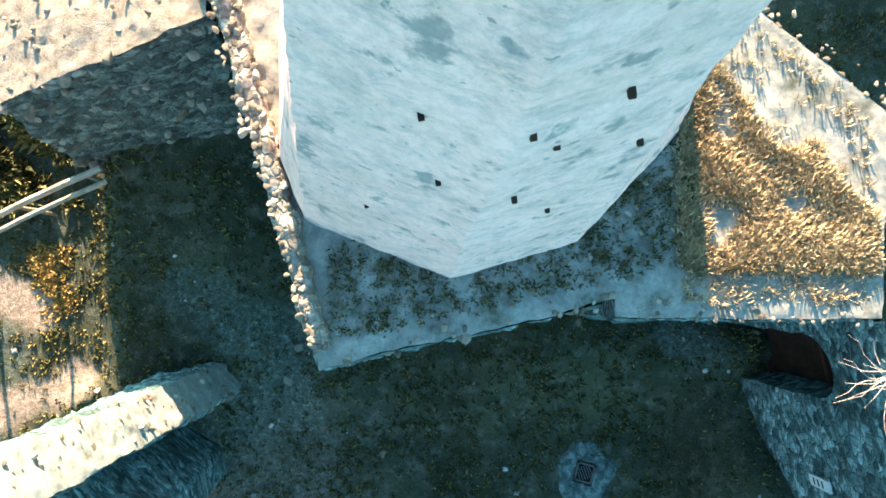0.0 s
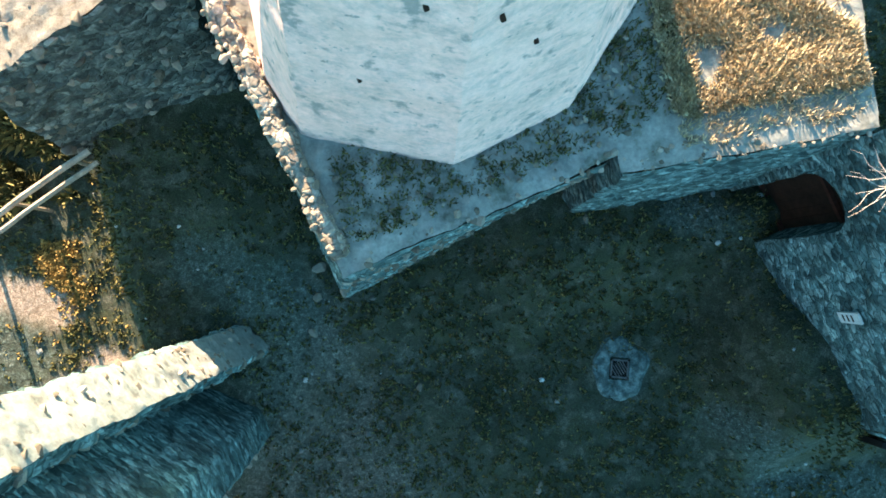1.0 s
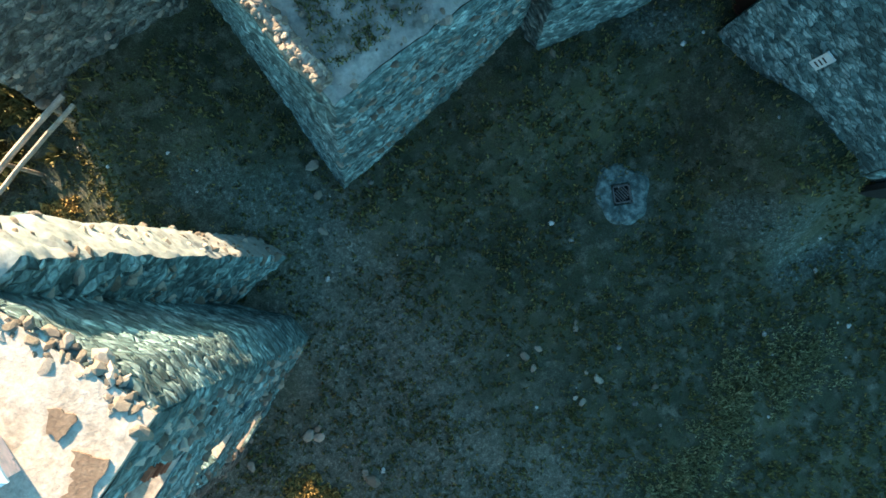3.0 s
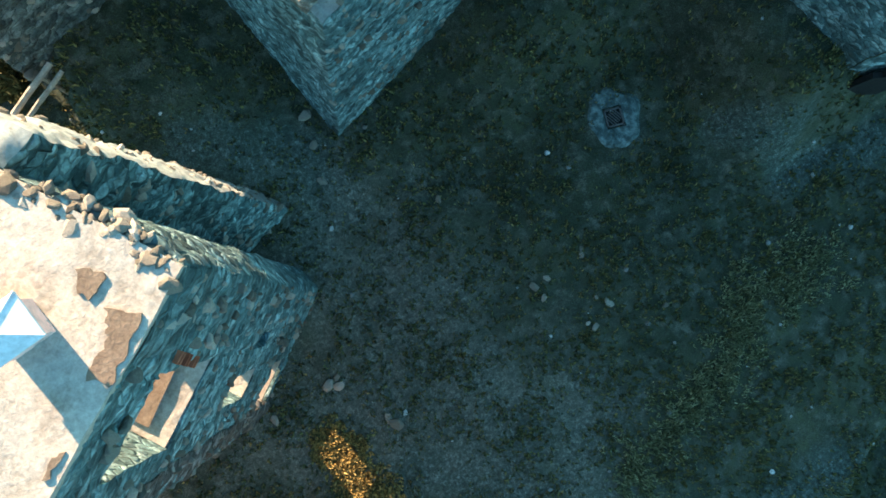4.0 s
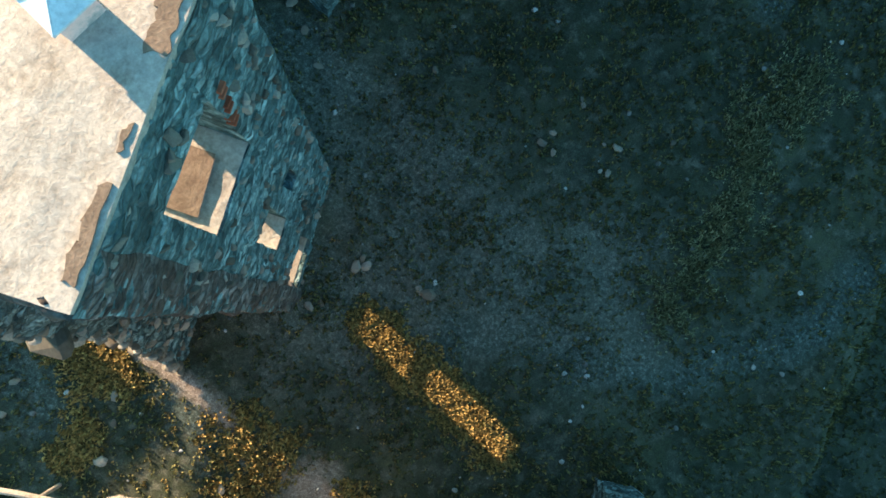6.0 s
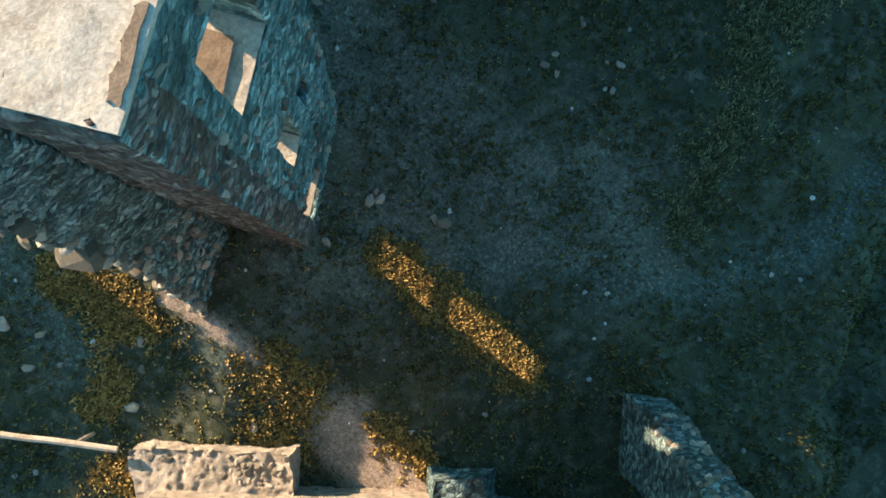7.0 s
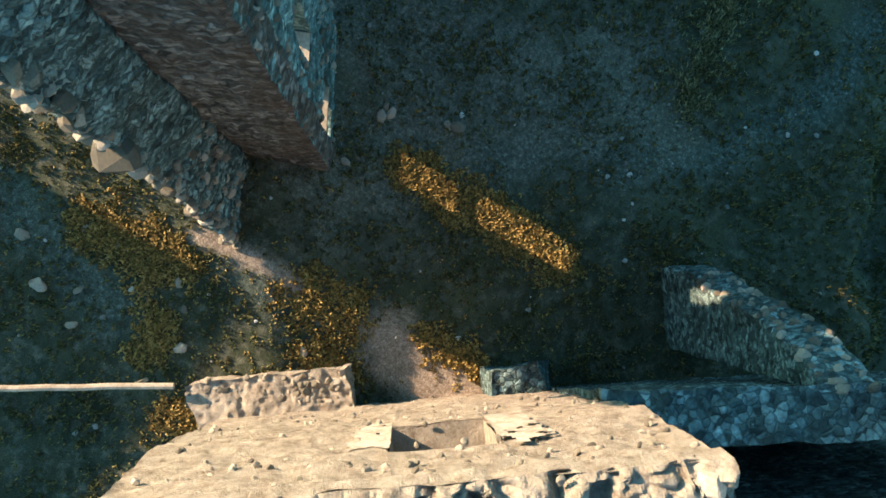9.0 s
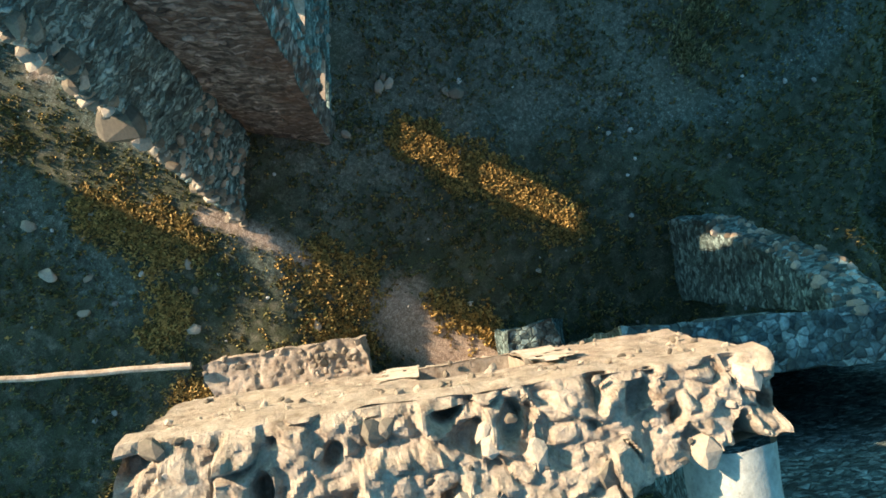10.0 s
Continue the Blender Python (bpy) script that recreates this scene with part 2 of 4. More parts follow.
def block(bm, low, high, res=0.16, amp=0.07, wob=0.06, top=True, size=2.4, skip=()):
    """A rough block: its foot and its head are loops of 3D corners, anticlockwise from above."""
    n = len(low)
    for i in range(n):
        if i in skip:
            continue
        j = (i + 1) % n
        sheet(bm, (low[i], low[j], high[j], high[i]), res, amp, wob, size)
    if top and n == 4:
        sheet(bm, (high[0], high[1], high[2], high[3]), res, amp * 1.3, wob, size)


def structure(name, bm, mat, label, category="wall"):
    bmesh.ops.recalc_face_normals(bm, faces=bm.faces)
    return tagged(obj(name, bm, mat, smooth=True), label, category, kind="structure")


rng = random.Random(7)


def rock_mesh(name, seed, flat=0.7):
    r = random.Random(seed)
    bm = bmesh.new()
    for _ in range(24):
        v = Vector((r.gauss(0, 1), r.gauss(0, 1), r.gauss(0, 1))).normalized()
        bm.verts.new(Vector((v.x * 0.62, v.y * 0.52, v.z * 0.5 * flat)) * r.uniform(0.78, 1.0))
    h = bmesh.ops.convex_hull(bm, input=bm.verts)
    bmesh.ops.delete(bm, geom=[v for v in bm.verts if not v.link_faces], context="VERTS")
    me = bpy.data.meshes.new(name)
    bm.to_mesh(me)
    bm.free()
    me.materials.append(ROCK)
    return me


ROCKS = [rock_mesh("stone", 100 + k) for k in range(10)]


def stones_along(parent, a, b, width, count, lo=0.18, hi=0.5, lift=0.0):
    """Loose-looking cap stones as parts of a wall, laid along its head from a to b."""
    a, b = Vector(a), Vector(b)
    side = (b - a).cross(Vector((0, 0, 1))).normalized()
    for _ in range(count):
        s = rng.uniform(lo, hi)
        p = lerp(a, b, rng.random()) + side * rng.uniform(-0.5, 0.5) * width + Vector((0, 0, lift + s * rng.uniform(-0.05, 0.2)))
        o = new("stone", ROCKS[rng.randrange(len(ROCKS))])
        o.parent = parent
        o.matrix_local = pose(*p, rng.uniform(-25, 25), rng.uniform(-25, 25), rng.uniform(0, 360)) @ Matrix.Diagonal((s, s * rng.uniform(0.7, 1.1), s * rng.uniform(0.6, 1), 1))


# ---- ground ----
def ground_z(x, y):
    q = y - x
    z = -0.3 + 3.8 * sstep(-4, 15, q)
    w = sstep(-8.3, -9.6, x) * sstep(-4.5, -3.0, y) + sstep(-9.5, -11, x) * (1 - sstep(-4.5, -3.0, y))
    z = z * (1 - w) + min(z, 1.2) * w
    z += 0.8 * sstep(-6, -2.2, y) * sstep(-4.5, -1.5, x) + 1.0 * sstep(1.5, 5, x) * sstep(-6, -1.6, y)
    z += lerp(0.9, 3.7, sstep(-3, -7, y)) * sstep(8.8, 11.4, x) * sstep(-0.6, -2.6, y) * sstep(-12, -9, y)
    z -= 1.1 * sstep(8, 24, -y) * sstep(-8, 2, x)
    z -= 5.0 * sstep(0.0, 4.0, (x + 2.0) * 0.47 - (y + 27.8) * 0.88 + 1.4 * noise.noise(Vector((x * 0.3, y * 0.3, 7)))) * sstep(-9, -4, x)
    z += 0.14 * noise.noise(Vector((x * 0.35, y * 0.35, 0))) + 0.05 * noise.noise(Vector((x * 1.4, y * 1.4, 3)))
    return z


def axis(lo, hi, step):
    k = [lo - d for d in (500, 250, 120, 60, 30, 15, 6)] + list(np.arange(lo, hi, step)) + [hi + d for d in (0, 6, 15, 30, 60, 120, 250, 500)]
    return [float(v) for v in k]


def seg_dist(x, y, line):
    best = 1e9
    for (ax, ay), (bx, by) in zip(line, line[1:]):
        dx, dy = bx - ax, by - ay
        t = max(0.0, min(1.0, ((x - ax) * dx + (y - ay) * dy) / (dx * dx + dy * dy)))
        best = min(best, math.hypot(x - ax - t * dx, y - ay - t * dy))
    return best


PATHS = [([(-7, -13.5), (-4.5, -15.2), (-3.2, -17.6), (-0.8, -20.6), (3.2, -22.4), (8, -23)], 0.85),
         ([(-6.2, -0.6), (-4.4, -2.0), (-3.6, -4.3)], 1.0),
         ([(9.6, -9.3), (11.0, -10.3), (11.0, -12.2)], 0.7), ([(11.5, -12), (15, -13)], 0.9),
         ([(-14.4, -9.2), (-14.2, -12), (-13.4, -15.5)], 0.9), ([(6.4, -7.0), (6.6, -7.2)], 0.7),
         ([(9.0, -1.8), (10.4, -2.5)], 0.6), ([(-16.8, -2), (-18, -7)], 0.9), ([(-13.5, 0.0), (-12.5, -5.5)], 1.1)]


def worn(x, y):
    """How far the turf is worn to gravel and earth, 0 to 1."""
    n = noise.noise(Vector((x * 0.8, y * 0.8, 9))) * 0.6 + noise.noise(Vector((x * 2.3, y * 2.3, 4))) * 0.3
    w = 0.62 * max(sstep(1.6, 0.2, seg_dist(x, y, line) / r + 1.3 * n) for line, r in PATHS)
    return max(w, 0.08 * sstep(0.1, 0.45, noise.noise(Vector((x * 0.22, y * 0.22, 1))) + n * 0.4))


# The last two: pale path earth cut to the shape of its sunlit patches.
SAND_AND_SUN = [([(-14.3, -7.4), (-13.9, -9.2), (-13.7, -11.0)], 0.3), ([(-13.6, -14.6), (-14.0, -16.2), (-13.7, -18.2)], 0.95),
        ([(-12.9, -0.4), (-11.4, -1.1)], 0.6), ([(-10.2, -3.3), (-12.8, -4.3)], 0.6)]


def dry(x, y):
    """How far the turf has dried to thin grey-brown earth, 0 to 1."""
    n = noise.noise(Vector((x * 0.6, y * 0.6, 31))) + 0.6 * noise.noise(Vector((x * 1.9, y * 1.9, 33)))
    return 0.76 * sstep(1.5, 0.1, min(seg_dist(x, y, [(-9.0, -10.4), (-4.5, -10.5), (-3, -13), (-1, -16.5)]), seg_dist(x, y, [(-4.8, -5.5), (-3.2, -9.0)])) / 3.3 + 0.6 * n)


def bare(x, y):
    """How far the ground goes to pale sandy earth, sunlit patches painted in, 0 to 1."""
    n = noise.noise(Vector((x * 1.1, y * 1.1, 19))) * 0.7 + noise.noise(Vector((x * 3.1, y * 3.1, 14))) * 0.35
    return 0.95 * max(sstep(1.5, 0.5, seg_dist(x, y, line) / r + 0.8 * n) for line, r in SAND_AND_SUN)


def build_ground():
    xs, ys = axis(-30, 24, 0.25), axis(-36, 14, 0.25)
    verts = [(x, y, ground_z(max(-40, min(30, x)), max(-45, min(20, y)))) for x in xs for y in ys]
    m = len(ys)
    faces = [(i * m + j, (i + 1) * m + j, (i + 1) * m + j + 1, i * m + j + 1) for i in range(len(xs) - 1) for j in range(m - 1)]
    me = bpy.data.meshes.new("ground")
    me.from_pydata(verts, [], faces)
    at = me.attributes.new("worn", "FLOAT", "POINT")
    at.data.foreach_set("value", [worn(v[0], v[1]) for v in verts])
    at = me.attributes.new("dry", "FLOAT", "POINT")
    at.data.foreach_set("value", [dry(v[0], v[1]) for v in verts])
    at = me.attributes.new("bare", "FLOAT", "POINT")
    at.data.foreach_set("value", [bare(v[0], v[1]) for v in verts])
    for p in me.polygons:
        p.use_smooth = True
    me.materials.append(GROUND)
    return tagged(new("ground", me), "dark uneven courtyard ground of grass, earth and scattered grit", "ground", kind="structure")


build_ground()


# ---- terrace (triangular bastion under the tower) ----
TZ = 9.4


def build_terrace():
    bm = bmesh.new()
    low = [(-2.56, -2.62, -0.4), (5.5, -0.1, -0.4), (5.5, 9, -0.4), (-4.3, 10, 0.0)]
    high = [(-1.72, -1.98, TZ), (4.5, -0.62, TZ), (4.5, 9, TZ), (-5.2, 10, TZ)]
    block(bm, low, high, 0.14, 0.1, 0.07, top=False)
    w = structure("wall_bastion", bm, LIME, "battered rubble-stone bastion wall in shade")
    for k in range(160):
        u, v = rng.random(), rng.random() ** 0.8
        p = lerp(lerp(Vector(low[0]), Vector(low[1]), u), lerp(Vector(high[0]), Vector(high[1]), u), v)
        set_stone(w, p, rng.uniform(0.14, 0.34))
    bm = bmesh.new()
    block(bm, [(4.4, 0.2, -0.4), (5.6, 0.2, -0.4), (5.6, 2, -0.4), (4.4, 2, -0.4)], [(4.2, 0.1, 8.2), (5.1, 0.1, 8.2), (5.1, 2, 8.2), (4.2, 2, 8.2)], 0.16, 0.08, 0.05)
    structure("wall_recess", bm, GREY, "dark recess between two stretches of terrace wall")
    bm = bmesh.new()
    low = [(5.5, -1.2, -0.4), (11.3, -1.5, -0.4), (11.2, 3.6, -0.4), (5.0, 9, -0.4)]
    high = [(4.85, -0.93, TZ - 0.1), (10.8, -0.95, TZ), (11.1, 3.7, TZ), (5.0, 8.4, TZ)]
    block(bm, low, high, 0.17, 0.1, 0.1, top=False)
    w = structure("wall_terrace", bm, LIME, "rubble-stone retaining wall under the grassy terrace")
    stones_along(w, (5.2, -0.6, TZ), (10.6, -0.8, TZ), 0.6, 110, 0.06, 0.18, -0.03)
    stones_along(w, (6.5, 7.1, TZ), (11.0, 3.9, TZ), 1.0, 70, 0.06, 0.2, -0.04)
    bm = bmesh.new()
    sheet(bm, ((-1.72, -1.98, TZ), (4.82, -0.5, TZ), (4.82, 9, TZ), (-5.2, 10, TZ)), 0.14, 0.08, 0.1, 2.8)
    sheet(bm, ((4.75, -0.9, TZ - .02), (10.8, -0.95, TZ), (11.1, 3.7, TZ), (4.4, 8.8, TZ)), 0.14, 0.025, 0.05, 2.8)
    f = structure("floor_terrace", bm, TERRACE, "terrace top of pale earth, thin grass and stone rubble", "floor")
    for k in range(150):
        x = rng.uniform(-1.6, 5.5)
        y = lerp(-1.6, 1.0, rng.random()) + 0.2 * x
        set_stone(f, Vector((x, y, TZ + 0.05)), rng.uniform(0.06, 0.2))
    bm = bmesh.new()
    block(bm, [(-1.85, -1.75, TZ - .3), (-1.45, -1.55, TZ - .3), (-4.6, 10, TZ - .2), (-5.2, 10, TZ - .2)],
          [(-1.8, -1.55, TZ + .25), (-1.5, -1.45, TZ + .25), (-4.6, 10, TZ + .4), (-5.15, 10, TZ + .4)], 0.12, 0.12, 0.09)
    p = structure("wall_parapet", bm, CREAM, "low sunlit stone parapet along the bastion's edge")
    for k in range(170):
        t = rng.random()
        c = lerp(Vector((-1.66, -1.5, TZ + .28)), Vector((-4.0, 6.5, TZ + .4)), t)
        s = rng.uniform(0.08, 0.24)
        set_stone(p, c + Vector((rng.uniform(-0.2, 0.2) * (1 + t), rng.uniform(-0.1, 0.1), -0.03)), s)


def set_stone(parent, p, s):
    o = new("stone", ROCKS[rng.randrange(len(ROCKS))])
    o.parent = parent
    o.matrix_local = pose(*p, rng.uniform(-30, 30), rng.uniform(-30, 30), rng.uniform(0, 360)) @ Matrix.Diagonal((s, s * rng.uniform(0.7, 1.1), s * rng.uniform(0.6, 1), 1))


build_terrace()


# ---- polygonal tower ----
def build_tower():
    t = empty("tower", "tall many-sided tower of pale plastered stone on the bastion", "tower")
    base = [(-2.05, 1.2), (1.05, -0.05), (3.85, 0.7), (6.2, 3.2), (6.3, 7.0), (3.6, 9.6), (0.2, 9.4), (-2.6, 6.4), (-2.6, 2.5)]
    taper = [0.031, 0.031, 0.033, 0.052, 0.045, 0.031, 0.031, 0.045, 0.045]
    cx, cy = 1.4, 5.4

    def ring(z):
        return [Vector((cx + (x - cx) * (1 - k * (z - 9.3)), cy + (y - cy) * (1 - k * (z - 9.3)), z)) for (x, y), k in zip(base, taper)]
    lo, hi = ring(TZ - 0.1), ring(27)
    for i in range(9):
        j = (i + 1) % 9
        bm = bmesh.new()
        sheet(bm, (lo[i], lo[j], hi[j], hi[i]), 0.12 if i in (0, 1, 2, 7, 8) else 0.5, 0.012, 0.05, 2.4)
        bmesh.ops.recalc_face_normals(bm, faces=bm.faces)
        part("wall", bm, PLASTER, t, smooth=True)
    bm = bmesh.new()
    bm.faces.new([bm.verts.new(p + Vector((0, 0, -0.1))) for p in hi])
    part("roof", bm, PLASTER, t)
    # putlog holes, drawn as dark blocks in place of their inner shade
    for u, z, i in ((0.75, 15.6, 0), (0.2, 15.2, 1), (0.5, 13.9, 1), (0.28, 17.2, 1), (0.85, 16.3, 1), (0.35, 16.9, 2), (0.55, 18.2, 1), (0.1, 17.8, 1), (0.4, 12.9, 0), (0.6, 17.5, 0)):
        v = (z - TZ + 0.1) / (27 - TZ + 0.1)
        j = (i + 1) % 9
        p = lerp(lerp(lo[i], lo[j], u), lerp(hi[i], hi[j], u), v)
        bm = bmesh.new()
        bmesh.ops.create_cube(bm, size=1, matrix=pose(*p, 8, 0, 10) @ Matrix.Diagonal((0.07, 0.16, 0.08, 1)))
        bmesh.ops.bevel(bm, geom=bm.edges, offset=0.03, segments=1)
        part("putlog_hole_block", bm, DARK, t, "small dark block in place of a shaded beam hole")



build_tower()


# ---- north-west wall ----
def build_northwest():
    bm = bmesh.new()
    low = [(-9.6, 3.3, 1.5), (-4.4, 4.2, 0.5), (-4.4, 9, 1), (-9.6, 9, 1)]
    high = [(-9.8, 4.1, 7.2), (-4.2, 5.7, 9.2), (-4.2, 9, 9.2), (-9.8, 9, 7.4)]
    block(bm, low, high, 0.12, 0.14, 0.14, top=False)
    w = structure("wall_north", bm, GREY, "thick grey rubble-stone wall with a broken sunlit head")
    bm = bmesh.new()
    sheet(bm, high, 0.1, 0.04, 0.08, 3.0)
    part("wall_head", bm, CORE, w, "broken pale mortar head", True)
    stones_along(w, (-9.6, 5.2, 7.3), (-4.5, 6.6, 9.1), 2.2, 70, 0.08, 0.2)
    for k in range(110):
        u, v = rng.random(), rng.random()
        p = lerp(lerp(Vector(low[0]), Vector(low[1]), u), lerp(Vector(high[0]), Vector(high[1]), u), v)
        set_stone(w, p, rng.uniform(0.15, 0.45))
    # Unseen wall, added so its shadow bounds the sunlit strip on the west.
    bm = bmesh.new()
    block(bm, [(-60, 13, 0), (-18.4, 13, 0), (-18.4, 15, 0), (-60, 15, 0)], [(-60, 13, 7.9), (-18.4, 13, 7.9), (-18.4, 15, 7.9), (-60, 15, 7.9)], 2.0, 0.05, 0.1)
    structure("wall_far_west_shade", bm, GREY, "unseen plain wall added to shade the ground to the west")
    # Unseen wall, added to block the sun over the eastern ground.
    bm = bmesh.new()
    block(bm, [(10.8, 16, -1), (40, 16, -1), (40, 18, -1), (10.8, 18, -1)], [(10.8, 16, 15), (40, 16, 15), (40, 18, 15), (10.8, 18, 15)], 2.0, 0.05, 0.1)
    structure("wall_northeast_shade", bm, LIME, "unseen tall plain wall added to shade the ground to the east")


build_northwest()


# ---- keep ----
KA, KB = Vector((-5.86, -6.68, -0.5)), Vector((-9.97, -9.48, -0.5))
KC, KD = Vector((-9.6, -8.75, 16.6)), Vector((-5.3, -6.28, 16.6))
IN = Vector((-0.515, 0.857, 0))
KU = (KB - KA).normalized()


def se(u, z, depth=0.0):
    """A place on the keep's south-east face: u across from its east corner, z up, depth into the wall."""
    v = (z + 0.5) / 17.1
    a, b = lerp(KA, KD, v), lerp(KB, KC, v)
    if u <= 0:
        p = a
    elif u >= 4.9:
        p = b
    else:
        p = a + (b - a) * (u / 4.9)
    return p + IN * depth


OPENINGS = [(1.6, 3.4, 11.9, 14.95), (2.35, 3.2, 5.9, 8.6), (1.25, 1.7, 6.5, 7.8), (2.45, 4.05, 0.66, 2.92)]


def build_keep():
    us = sorted({0.0, 4.9, *[o[0] for o in OPENINGS], *[o[1] for o in OPENINGS]})
    zs = sorted({-0.5, 16.6, *[o[2] for o in OPENINGS], *[o[3] for o in OPENINGS]})
    thick = 1.1
    bm = bmesh.new()
    for i in range(len(us) - 1):
        for j in range(len(zs) - 1):
            um, zm = (us[i] + us[i + 1]) / 2, (zs[j] + zs[j + 1]) / 2
            if any(o[0] < um < o[1] and o[2] < zm < o[3] for o in OPENINGS):
                continue
            u0, u1, z0, z1 = us[i], us[i + 1], zs[j], zs[j + 1]
            sheet(bm, (se(u1, z0), se(u0, z0), se(u0, z1), se(u1, z1)), 0.11, 0.08, 0.06)
            sheet(bm, (se(u0, z0, thick), se(u1, z0, thick), se(u1, z1, thick), se(u0, z1, thick)), 0.5, 0.05, 0.05)
    for k, (u0, u1, z0, z1) in enumerate(OPENINGS):
        d = 0.5 if k == 2 else thick
        sheet(bm, (se(u0, z0), se(u0, z0, d), se(u0, z1, d), se(u0, z1)), 0.12, 0.04, 0.05)
        sheet(bm, (se(u1, z0, d), se(u1, z0), se(u1, z1), se(u1, z1, d)), 0.12, 0.04, 0.05)
        sheet(bm, (se(u0, z0), se(u1, z0), se(u1, z0, d), se(u0, z0, d)), 0.12, 0.04, 0.05)
        sheet(bm, (se(u0, z1, d), se(u1, z1, d), se(u1, z1), se(u0, z1)), 0.12, 0.04, 0.05)
        if k == 2:
            sheet(bm, (se(u0, z0, d), se(u1, z0, d), se(u1, z1, d), se(u0, z1, d)), 0.12, 0.04, 0.05)
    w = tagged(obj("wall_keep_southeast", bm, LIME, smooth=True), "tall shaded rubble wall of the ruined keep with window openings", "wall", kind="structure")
    for k in range(260):
        u, z = rng.uniform(0.05, 4.85), rng.uniform(0, 16.4)
        if not any(o[0] - 0.2 < u < o[1] + 0.2 and o[2] - 0.2 < z < o[3] + 0.2 for o in OPENINGS):
            set_stone(w, se(u, z, -0.03), rng.uniform(0.1, 0.3))
    # Unseen beam, added to split the doorway's sunlight into two patches.
    bm = bmesh.new()
    a, b = se(2.4, 1.42, 0.12), se(4.1, 1.42, 0.12)
    q = (b - a).to_track_quat("Z", "Y").to_matrix().to_4x4()
    bmesh.ops.create_cube(bm, size=1, matrix=Matrix.Translation((a + b) / 2) @ q @ Matrix.Diagonal((0.22, 0.22, (b - a).length, 1)))
    bmesh.ops.bevel(bm, geom=bm.edges, offset=0.02, segments=1)
    part("light_splitting_beam", bm, WOOD, w, "unseen beam added across the doorway to split the sunlight")
    # floor of the window niche, its tile bed and brick lintel
    bm = bmesh.new()
    sheet(bm, (se(1.6, 11.97, 0.03), se(3.4, 11.97, 0.03), se(3.4, 11.97, 2.7), se(1.6, 11.97, 2.7)), 0.12, 0.02, 0.03)
    part("window_sill", bm, SCREED, w, "pale mortar sill, sunlit from within")
    bm = bmesh.new()
    sheet(bm, (se(2.0, 12.04, 0.5), se(3.2, 12.04, 0.42), se(3.2, 12.04, 2.3), se(2.0, 12.04, 2.3)), 0.1, 0.008, 0.012)
    part("tile_patch", bm, TILE, w, "worn brown tile bed of the niche floor")
    bm = bmesh.new()
    sheet(bm, (se(2.35, 6.0, 0.02), se(3.2, 6.0, 0.02), se(3.2, 6.0, 1.08), se(2.35, 6.0, 1.08)), 0.1, 0.03, 0.03)
    part("window_sill", bm, SCREED, w, "pale mortar sill of the small window")
    me = brick_mesh()
    for k in (0, 1, 3, 4, 6, 7):
        t = (k - 4) / 4
        o = new("brick", me)
        o.parent = w
        p = se(1.46 + 0.1 * t, 14.0 - 0.7 * t, 0.0)
        o.matrix_local = Matrix.Translation(p) @ Matrix.Rotation(math.atan2(KU.y, KU.x), 4, "Z") @ Matrix.Rotation(1.45 + 0.1 * t, 4, "Y")
    # side walls
    bm = bmesh.new()
    a1, b1 = KA + Vector((-1.84, 2.28, 0)), KD + Vector((-1.55, 2.45, 0))
    e = Vector((-0.75, -0.42, 0))
    am, bmid = KA + Vector((-0.12, 0.95, 0)), KD + Vector((-0.2, 0.72, 0))
    block(bm, [KA + e, KA + Vector((0.02, 0.03, 0)), am, am + e], [KD + e, KD + Vector((0.02, 0.03, 0)), bmid, bmid + e], 0.12, 0.05, 0.06, size=3.4)
    block(bm, [am + e, am, a1, a1 + e], [bmid + e, bmid, b1, b1 + e], 0.12, 0.05, 0.06, size=3.4)
    w = structure("wall_keep_northeast", bm, LIME, "tall rubble side wall of the keep with a broken sunlit rim")
    for k in range(80):
        c = (lerp(KD, bmid, rng.random()) if k % 3 == 0 else lerp(bmid, b1, rng.random())) + e * rng.uniform(-0.05, 0.4)
        set_stone(w, c + Vector((0, 0, rng.uniform(-0.05, 0.12))), rng.choice((0.08, 0.12, 0.18, 0.28)))
    bm = bmesh.new()
    c1, d1 = KB + Vector((-1.3, 2.3, 0)), KC + Vector((-1.5, 2.5, 0))
    e = Vector((0.75, 0.43, 0))
    block(bm, [KB + Vector((-.02, 0, 0)), KB + e, c1 + e, c1], [KC + Vector((-.02, 0, 0)), KC + e, d1 + e, d1], 0.12, 0.1, 0.08)
    structure("wall_keep_southwest", bm, BROWN, "brownish rubble side wall of the keep")
    bm = bmesh.new()
    r = [KC - KU * 0.04, KD, KD + IN * 3.0, KC + IN * 3.0]
    up = Vector((0, 0, 0.1))
    block(bm, [p - up for p in r], [p + up for p in r], 0.12, 0.008, 0.022, size=1.2)
    roof = structure("roof_keep", bm, SCREED, "flat sunlit roof of pale worn screed", "roof")
